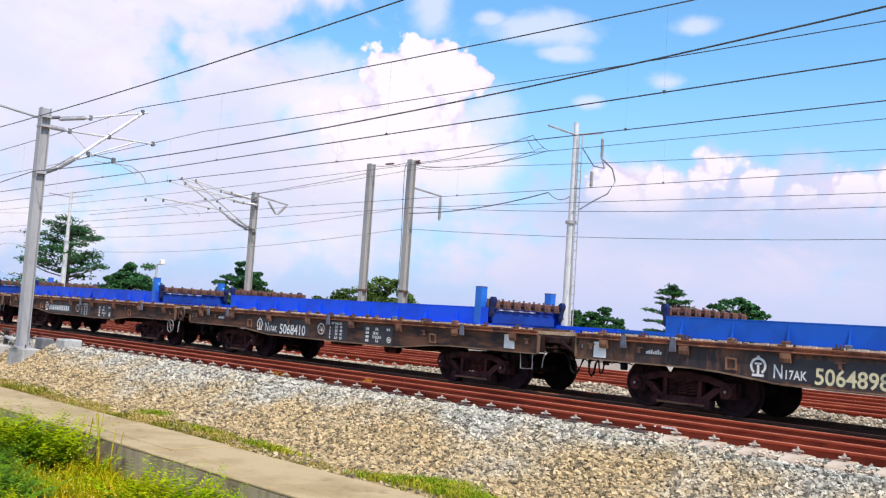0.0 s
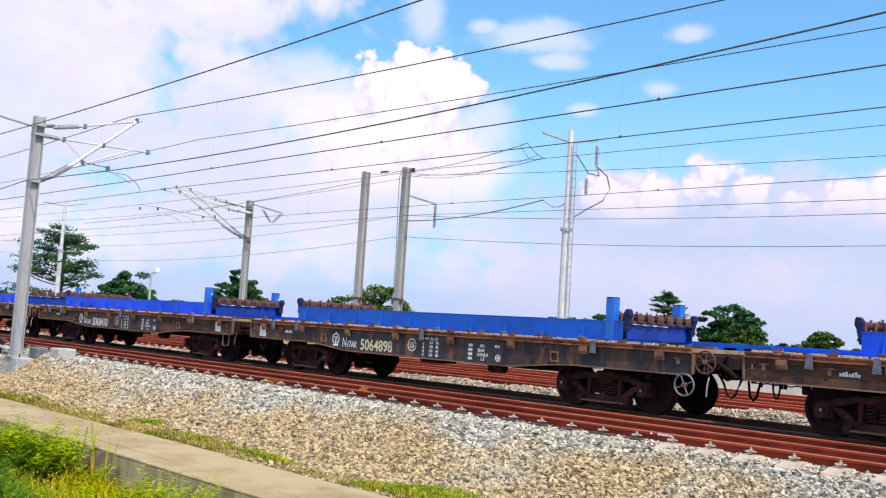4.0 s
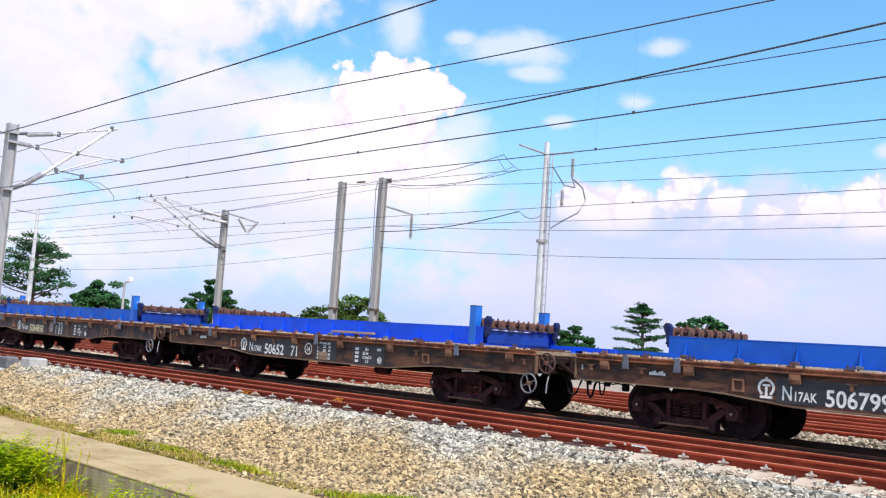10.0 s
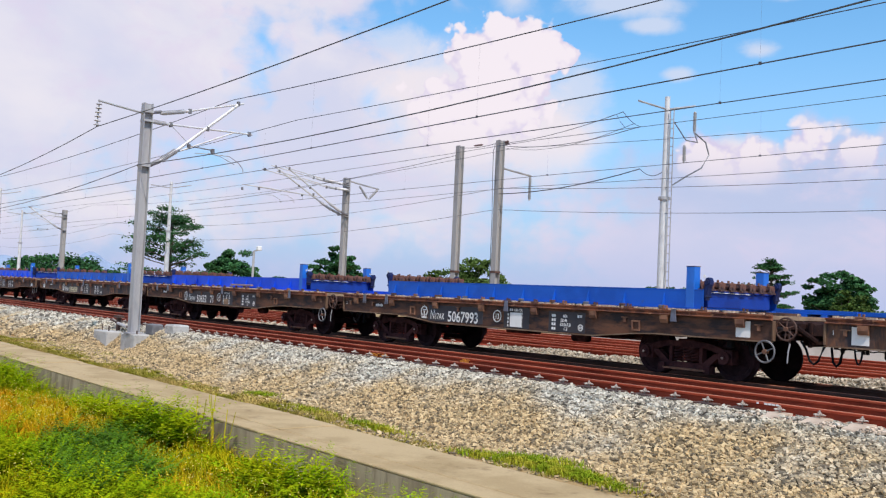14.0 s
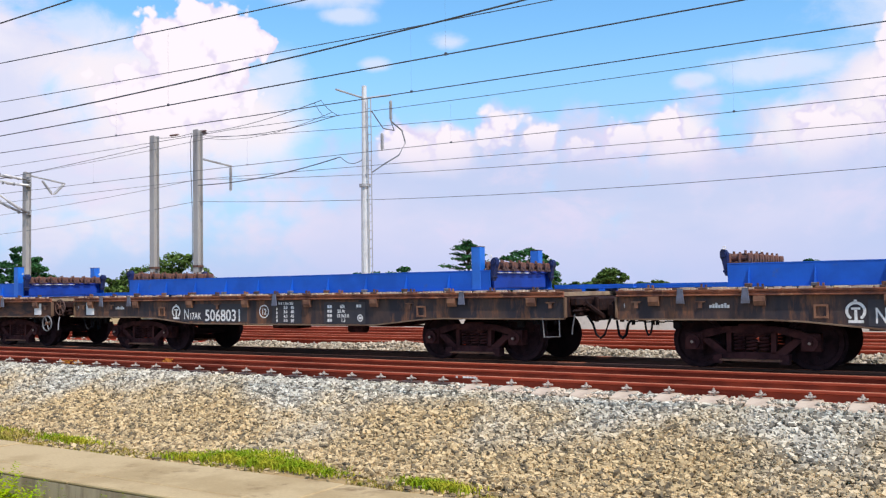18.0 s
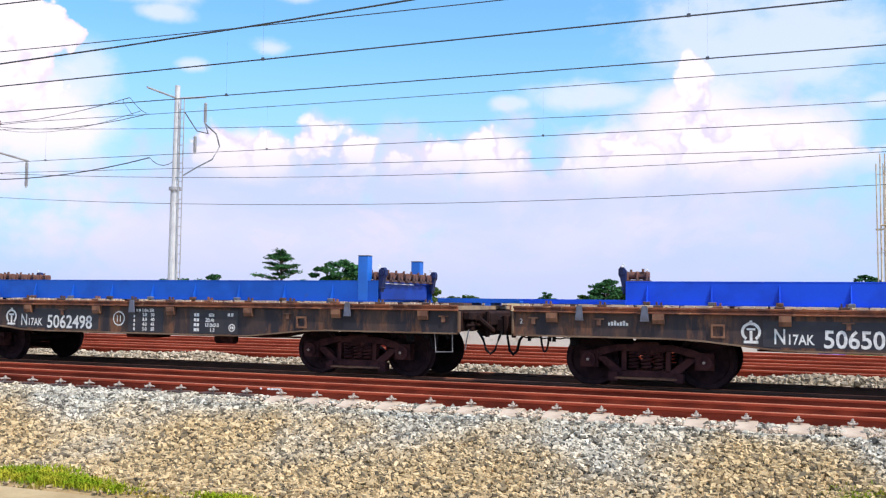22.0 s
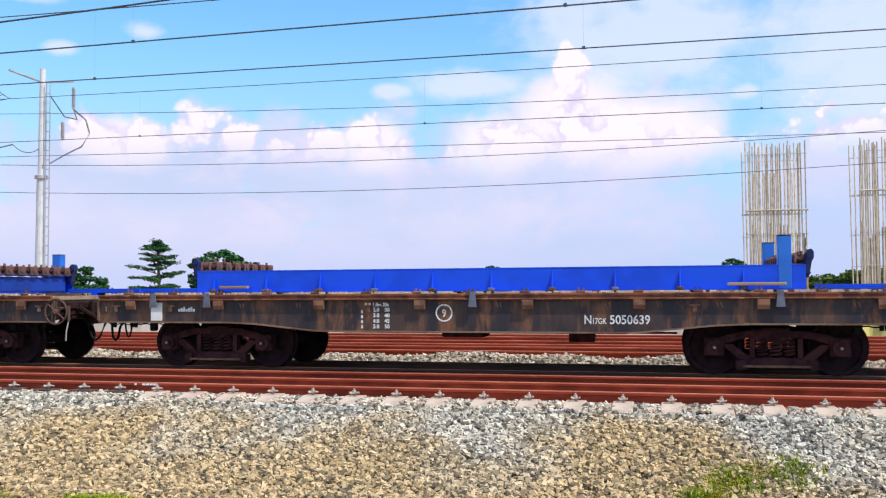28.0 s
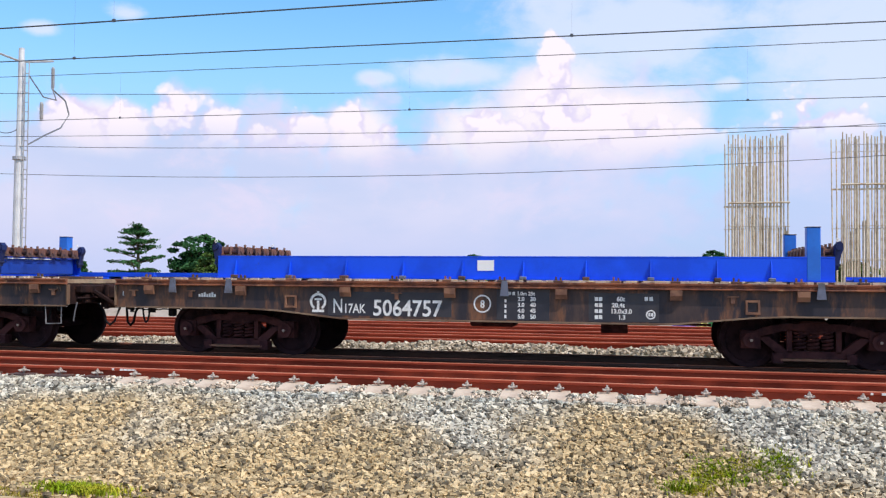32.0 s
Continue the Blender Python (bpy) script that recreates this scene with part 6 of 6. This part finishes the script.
def rail_marks():
    y = RAIL_Y["near"]
    for x, w, yy, z0, z1 in ((-16.85, 0.22, y - 0.040, -0.04, 0.09), (-16.46, 0.10, y - 0.040, 0.0, 0.10), (-14.9, 0.16, RAIL_Y["second"] - 0.040, 0.0, 0.10), (-16.95, 0.14, y - 0.10, -0.03, -0.01)):
        rng = random.Random(int(-x * 100 + yy * 10))
        bm = bmesh.new()
        for _ in range(22):
            u, v, q = rng.gauss(x, w * 0.55), rng.uniform(z0, z1), rng.uniform(0.012, 0.05)
            add_box(bm, u - q, u + q, yy - 0.004 - 0.0004 * _, yy + 0.002, max(z0, v - q * 0.4), min(z1, v + q * 0.4))
        ob = part("paint_mark", bm, "orange_paint")
        tagged(ob, "sprayed orange paint mark on a rail", "paint mark", "paint marks", "structure")
    for x in (-7.3, 2.5):
        bm = bmesh.new()
        for i, w in enumerate((0.03, 0.0, 0.05, 0.05, 0.05, 0.05)):
            if w:
                add_box(bm, x + i * 0.06 - 0.15, x + i * 0.06 - 0.15 + w, y - 0.0405, y - 0.036, 0.085, 0.112)
        tagged(part("rail_lettering", bm, "white"), "small white painted letters on a rail", "lettering", kind="stuff")


rail_marks()


# ---- loose stone ----
def stones(name, spots, size, mat, label, seed):
    """Angular stones: spots is an array of places, size of edge lengths."""
    rs = np.random.RandomState(seed)
    n = len(spots)
    cube = np.array([(-1, -1, -1), (1, -1, -1), (1, 1, -1), (-1, 1, -1), (-1, -1, 1), (1, -1, 1), (1, 1, 1), (-1, 1, 1)], float) * 0.5
    q = cube[None] * (1 + rs.uniform(-0.30, 0.30, (n, 8, 3)))
    q *= (size[:, None] * rs.uniform(0.55, 1.30, (n, 3)) * (1.30, 0.98, 0.62))[:, None, :]
    # each stone lies near its flat side: any turn about z, a smaller tilt
    turn, tilt, way = rs.uniform(0, np.pi, n), rs.normal(0, 0.30, n), rs.uniform(0, 2 * np.pi, n)
    w, z = np.cos(turn) * np.cos(tilt), np.sin(turn) * np.cos(tilt)
    x, y = np.sin(tilt) * np.cos(way), np.sin(tilt) * np.sin(way)
    rot = np.stack([1 - 2 * (y * y + z * z), 2 * (x * y - w * z), 2 * (x * z + w * y), 2 * (x * y + w * z), 1 - 2 * (x * x + z * z), 2 * (y * z - w * x), 2 * (x * z - w * y), 2 * (y * z + w * x), 1 - 2 * (x * x + y * y)], -1).reshape(n, 3, 3)
    v = np.einsum("nij,nkj->nki", rot, q) + spots[:, None, :]
    f = np.array([(0, 3, 2, 1), (4, 5, 6, 7), (0, 1, 5, 4), (1, 2, 6, 5), (2, 3, 7, 6), (3, 0, 4, 7)])
    faces = (f[None] + 8 * np.arange(n)[:, None, None]).reshape(-1, 4)
    me = bpy.data.meshes.new(name)
    me.vertices.add(8 * n)
    me.vertices.foreach_set("co", v.astype(np.float32).ravel())
    me.loops.add(len(faces) * 4)
    me.loops.foreach_set("vertex_index", faces.astype(np.int32).ravel())
    me.polygons.add(len(faces))
    me.polygons.foreach_set("loop_start", np.arange(0, len(faces) * 4, 4, dtype=np.int32))
    me.materials.append(M[mat])
    me.update(calc_edges=True)
    me.validate()
    me.shade_flat()
    return tagged(new(name, me), label, "ballast", kind="stuff")


def spread_stones():
    rs = np.random.RandomState(5)
    lots = []
    for x0, x1, y0, y1, per, s in ((-15, -6, 8.95, 11.30, 2000, 0.045), (-6, 7, 8.95, 11.30, 2350, 0.042), (-32, -15, 8.95, 11.45, 1150, 0.052), (-60, -32, 9.1, 11.58, 130, 0.10), (-15, 7, 8.4, 9.0, 650, 0.042), (-15, 7, 7.85, 8.4, 220, 0.036), (-32, -15, 8.2, 9.0, 260, 0.05),
                                   (-25, 6, 11.66, 14.2, 110, 0.055), (-32, 7, 11.28, 11.56, 620, 0.040)):
        n = int((x1 - x0) * (y1 - y0) * per)
        x, y = rs.uniform(x0, x1, n), rs.uniform(y0, y1, n)
        z = np.array([bank_z(a, b) for a, b in zip(x, y)]) + rs.uniform(-0.046, 0.022, n)
        z = np.where(y > 10.9, z + 0.012 - 0.02 * (y > 11.36) - 0.055 * np.clip((x + 8) / 1.5, 0, 1) * np.clip((y - 10.65) / 0.4, 0, 1), z)
        z = np.where((y > 11.28) & (y < 11.58), rs.uniform(-0.035, -0.012, n), z)
        z += 0.018 * (1 + np.sin(x * 1.9 + 1.3 * y) * np.sin(y * 2.7 + 0.6 * x)) * (y < 10.95)
        near_end = (np.abs((x - FAST_X) / SLEEPER - np.round((x - FAST_X) / SLEEPER)) < 0.20) & (x > FAST_X + 0.3) & (y > 11.20) & (y < 11.62)
        ok = ~near_end
        lots.append((np.stack([x, y, z], 1)[ok], (s * rs.uniform(0.55, 1.35, n))[ok]))
    stones("ballast_stones", np.concatenate([l[0] for l in lots]), np.concatenate([l[1] for l in lots]), "stone", "crushed grey and tan ballast stones on the bank", 8)
    n = 5200
    x, y = rs.uniform(-8.5, 7, n), rs.uniform(11.05, 11.56, n)
    keep = (rs.uniform(0, 1, n) < np.clip((x + 8.5) / 3, 0, 1)) & (np.abs((x - FAST_X) / SLEEPER - np.round((x - FAST_X) / SLEEPER)) > 0.24)
    x, y = x[keep], y[keep]
    z = -0.012 + 0.02 * (y - 11.26) + rs.uniform(-0.01, 0.02, len(x)) + 0.012 * np.sin(x * 3.1)
    stones("shoulder_chippings", np.stack([x, y, z - 0.02], 1), 0.032 * rs.uniform(0.6, 1.4, len(x)), "stone_pale", "pale dusty chippings heaped along the rail", 10)
    lots = []
    for x0, x1, y0, y1, per, s in ((-24, 8, 16.95, 18.95, 330, 0.060), (-55, -24, 16.85, 18.95, 90, 0.10), (-20, 8, 19.3, 26.8, 22, 0.09)):
        n = int((x1 - x0) * (y1 - y0) * per)
        x, y = rs.uniform(x0, x1, n), rs.uniform(y0, y1, n)
        z = np.array([bank_z(a, b) for a, b in zip(x, y)]) + rs.uniform(-0.01, 0.03, n) + np.array([ridge(a, b) for a, b in zip(x, y)])
        lots.append((np.stack([x, y, z], 1), s * rs.uniform(0.6, 1.3, n)))
    stones("gravel_stones", np.concatenate([l[0] for l in lots]), np.concatenate([l[1] for l in lots]), "stone_far", "pale crushed stones along the far track", 9)


M["stone_pale"] = stone_material("pale dusty chippings", (0.58, 0.46, 0.35), (0.40, 0.32, 0.24), (0.5, 0.4, 0.3), -2.0)
M["stone_far"] = stone_material("pale crushed stone", (0.50, 0.42, 0.32), (0.33, 0.28, 0.21), (0.42, 0.34, 0.22), -1.5)
spread_stones()


# ---- grass and herbs ----
def blades(name, spots, mat, label, seed, tall, wide, bend=0.5):
    """Grass: each blade is two bent, tapering faces."""
    rs = np.random.RandomState(seed)
    n = len(spots)
    h = tall * rs.uniform(0.45, 1.25, n)
    a, lean = rs.uniform(0, 2 * np.pi, n), bend * rs.uniform(0.2, 1.0, n)
    out = np.stack([np.cos(a), np.sin(a), 0 * a], 1)
    side = np.stack([-np.sin(a), np.cos(a), 0 * a], 1) * (wide * rs.uniform(0.6, 1.4, n))[:, None]
    up = np.array([0, 0, 1.0])
    mid = spots + up * (h * 0.6)[:, None] + out * (h * lean * 0.3)[:, None]
    tip = spots + up * (h * (1 - 0.3 * lean))[:, None] + out * (h * lean)[:, None]
    v = np.stack([spots - side, spots + side, mid + side * 0.8, mid - side * 0.8, tip], 1).reshape(-1, 3)
    base = 5 * np.arange(n)[:, None]
    quads, tris = base + np.array([[0, 1, 2, 3]]), base + np.array([[3, 2, 4]])
    me = bpy.data.meshes.new(name)
    me.from_pydata(v.tolist(), [], quads.tolist() + tris.tolist())
    me.materials.append(M[mat])
    me.update()
    return tagged(new(name, me), label, "grass", kind="stuff")


def clumped(rs, n, x0, x1, y0, y1, keep, scale=0.9):
    x, y = rs.uniform(x0, x1, n), rs.uniform(y0, y1, n)
    d = np.array([noise.noise((a * scale, b * scale, keep * 7)) for a, b in zip(x, y)])
    ok = d > keep
    x, y = x[ok], y[ok]
    return np.stack([x, y, np.array([bank_z(a, b) for a, b in zip(x, y)]) - 0.01], 1)


def herbs(name, centres, mat, label, seed):
    """Feathery herbs: stems set with rows of small leaflets."""
    rng = random.Random(seed)
    verts, faces = [], []
    for cx, cy, cz, h in centres:
        for _ in range(rng.randint(6, 9)):
            a, lean = rng.uniform(0, 2 * math.pi), rng.uniform(0.15, 0.9)
            d = Vector((math.cos(a), math.sin(a), 0))
            L = h * rng.uniform(0.7, 1.2)
            for i in range(3, 22):
                f = i / 21
                p = Vector((cx, cy, cz)) + d * (L * lean * f * f) + Vector((0, 0, L * f * (1 - 0.35 * lean * f)))
                for s in (-1, 1):
                    sd = Vector((-d.y, d.x, 0.15)) * s
                    l = 0.17 * L * (1.2 - f) + 0.02
                    q = (sd * 0.9 + d * 0.5 + Vector((0, 0, rng.uniform(-0.2, 0.35)))).normalized() * l
                    w = q.cross(Vector((rng.uniform(-0.4, 0.4), rng.uniform(-0.4, 0.4), 1))).normalized() * l * 0.17
                    k = len(verts)
                    verts += [tuple(p), tuple(p + q * 0.5 + w), tuple(p + q), tuple(p + q * 0.5 - w)]
                    faces.append((k, k + 1, k + 2, k + 3))
    return tagged(new(name, from_lists(name, verts, faces, mat)), label, "plant", kind="stuff")


def zone(x, y):
    """What grows on the near plot: o dried grass, f flowering grass, d dark weeds, g feathery herbs."""
    w = 0.5 * noise.noise((x * 0.7, y * 0.7, 3.3))
    if -21.8 < x + w < -15.0 and 3.7 < y + 0.5 * w < 5.6:
        return "o"
    if -14.9 < x + w < -11.2 and abs(y - 4.35 + 0.28 * (x + 13)) < 0.6 + w:
        return "d"
    if -14.6 < x + w < -10.2 and 4.3 < y + w:
        return "f"
    return "g" if noise.noise((x * 0.5, y * 0.5, 1.2)) > -0.22 else "f"


def kept(spots, kinds, share, seed):
    """Thins spots: all in the zones named, and a share of the others."""
    rs = np.random.RandomState(seed)
    ok = [zone(p[0], p[1]) in kinds or q < share for p, q in zip(spots, rs.uniform(0, 1, len(spots)))]
    return spots[np.array(ok)]


def plants():
    rs = np.random.RandomState(12)
    near = np.concatenate([clumped(rs, 60000, -24, -4.5, 2.6, 6.2, -0.6), clumped(rs, 16000, -48, -24, 1.5, 6.1, -0.5)])
    blades("wild_grass", kept(near, "gf", 0.10, 1), "grass", "bright green wild grass beside the walkway", 3, 0.30, 0.0075, 0.9)
    dry = clumped(rs, 34000, -26, -4.5, 2.6, 6.2, -0.35, 0.9)
    blades("seed_grass", kept(dry, "f", 0.10, 2), "straw", "yellow seeding grass among the green", 4, 0.48, 0.007, 0.9)
    low = clumped(rs, 26000, -16, -5, 5.2, 6.33, -0.05, 1.1)
    blades("low_grass", low, "grass", "low yellow-green grass at the foot of the drain wall", 13, 0.34, 0.007, 0.9)
    dead = clumped(rs, 60000, -22.5, -10, 3.2, 6.2, -0.6, 0.8)
    blades("dead_grass", kept(dead, "o", 0.05, 3), "dead_grass", "reddish dried grass among the green", 5, 0.46, 0.009, 1.0)
    verge = np.concatenate([clumped(rs, 30000, -40, -4, 7.80, 8.20, 0.02, 1.5), clumped(rs, 22000, -26, -9.5, 7.80, 8.45, -0.12, 1.7), clumped(rs, 9000, -40, -4, 8.1, 8.6, 0.24, 1.5), clumped(rs, 2500, -4, 7, 7.8, 8.3, 0.1, 1.5)])
    tall = np.concatenate([clumped(rs, 26000, -42, -13, 7.84, 8.5, -0.30, 1.5), clumped(rs, 7000, -34, -25, 8.4, 9.6, 0.0, 1.5)])
    blades("verge_weeds", tall, "verge", "yellow-green weeds between the walkway and the bank", 17, 0.10, 0.008, 1.2)
    rim = clumped(rs, 4000, -30, 7, 9.1, 9.7, 0.32, 1.5)
    blades("verge_grass", np.concatenate([verge, rim]), "verge", "short yellow-green grass tufts at the foot of the bank", 6, 0.05, 0.005, 1.3)
    for cx, cy, sx, sy, n in ((0.55, 9.60, 0.15, 0.13, 1100), (1.05, 9.76, 0.15, 0.13, 1000), (0.25, 9.32, 0.12, 0.06, 400), (-8.05, 8.20, 0.36, 0.10, 2600), (-8.8, 8.38, 0.30, 0.08, 900), (-9.35, 8.12, 0.30, 0.08, 700), (-7.3, 8.03, 0.28, 0.07, 800), (-5.6, 8.15, 0.22, 0.09, 1200), (-8.6, 8.60, 0.30, 0.10, 600), (-16.5, 8.65, 0.26, 0.12, 900), (-12.2, 8.32, 0.35, 0.10, 900), (-14.0, 8.2, 0.3, 0.1, 500)):
        q = rs.normal(size=(n, 2)) * (sx, sy) + (cx, cy)
        patch = np.stack([q[:, 0], q[:, 1], [bank_z(a, b) + 0.02 for a, b in q]], 1)
        blades("bank_grass", patch, "tuft", "bright green leafy grass tuft growing in the ballast", 7 + n, 0.085, 0.0055, 1.3)
    rng = random.Random(9)
    green, dark = [], []
    for _ in range(1500):
        x, y = rng.uniform(-26, -5.5), rng.uniform(2.8, 6.15)
        z = zone(x, y)
        h = rng.uniform(0.42, 0.68) * (1.0 + 0.25 * noise.noise((x * 0.8, y * 0.8, 5.0)))
        if z == "g" or rng.random() < 0.07:
            green.append((x, y, bank_z(x, y), h))
        elif z == "d":
            dark.append((x, y, bank_z(x, y), h * 1.1))
        elif z == "o" and rng.random() < 0.10:
            dark.append((x, y, bank_z(x, y), h * 0.8))
    for x0, x1, y0, y1, n, tall in ((-17.0, -14.2, 5.3, 6.0, 44, 0.78), (-14.9, -13.2, 5.4, 6.1, 30, 1.0), (-11.0, -9.4, 5.3, 6.1, 34, 0.84), (-25.0, -21.6, 5.0, 6.0, 46, 0.92), (-9.4, -6.8, 5.2, 6.0, 30, 0.66), (-13.6, -11.4, 3.2, 4.2, 40, 0.6)):
        for _ in range(n):
            x, y = rng.uniform(x0, x1), rng.uniform(y0, y1)
            green.append((x, y, bank_z(x, y), tall * rng.uniform(0.75, 1.12)))
    for _ in range(50):
        x = rng.uniform(-14.7, -11.3)
        dark.append((x, 4.35 - 0.28 * (x + 13) + rng.uniform(-0.5, 0.5), bank_z(x, 4.3), rng.uniform(0.5, 0.75)))
    herbs("feathery_herbs", green, "herb", "feathery bright green herbs beside the walkway", 31)
    herbs("dark_herbs", dark, "leaf_herb", "darker green leafy weeds among the grass", 33)
    verts, faces = [], []
    for _ in range(2600):
        x, y = rng.uniform(-22, -5), rng.uniform(2.8, 6.1)
        if zone(x, y) not in "fo" or noise.noise((x * 0.6, y * 0.6, 0.7)) < -0.3:
            continue
        z, q = bank_z(x, y) + rng.uniform(0.34, 0.62), rng.uniform(0.006, 0.012)
        k = len(verts)
        verts += [(x + q, y, z), (x, y + q, z), (x - q, y, z), (x, y - q, z), (x, y, z + q), (x, y, z - q), (x - 0.002, y, z - 0.3), (x + 0.002, y, z - 0.3)]
        faces += [(k, k + 1, k + 4), (k + 1, k + 2, k + 4), (k + 2, k + 3, k + 4), (k + 3, k, k + 4), (k + 1, k, k + 5), (k + 2, k + 1, k + 5), (k + 3, k + 2, k + 5), (k, k + 3, k + 5), (k + 5, k + 6, k + 7)]
    tagged(new("flower_heads", from_lists("flower_heads", verts, faces, "flower")), "tiny yellow flower heads over the grass", "flower", kind="stuff")
    bm = bmesh.new()
    for x, y in ((-13.2, 6.05), (-13.6, 6.0), (-12.8, 6.1)):
        z, h = bank_z(x, y), rng.uniform(0.85, 1.1)
        for k in range(3):
            e = (x + rng.uniform(-0.3, 0.3), y + rng.uniform(-0.1, 0.1), z + h)
            add_chain(bm, [(x, y, z), ((x + e[0]) / 2, y, z + h * 0.55), e], 0.006, 4)
    tagged(part("dry_stalks", bm, "straw"), "thin dry upright weed stalks", "plant", kind="stuff")


plants()


def motions():
    times = [i * 0.2 for i in range(161)]
    coarse = [i * 1.0 for i in range(33)]
    for k, w, r in TRAIN:
        for ob in (w, r):
            walk(ob, [(t, Matrix.Translation((train_x(t) + k * PITCH, TRAIN_Y, RAIL_TOP))) for t in coarse])
        for c in w.children_recursive:
            if c.name.startswith("wheelset"):
                d = c.matrix_basis.translation.x
                walk(c, [(t, Matrix.Translation((d, 0, 0.42)) @ Matrix.Rotation((train_x(t) - train_x(0)) / 0.42, 4, "Y")) for t in times])
    for k, ob in LOOSE:
        walk(ob, [(t, Matrix.Translation((train_x(t) + k * PITCH, TRAIN_Y, RAIL_TOP))) for t in coarse])


motions()
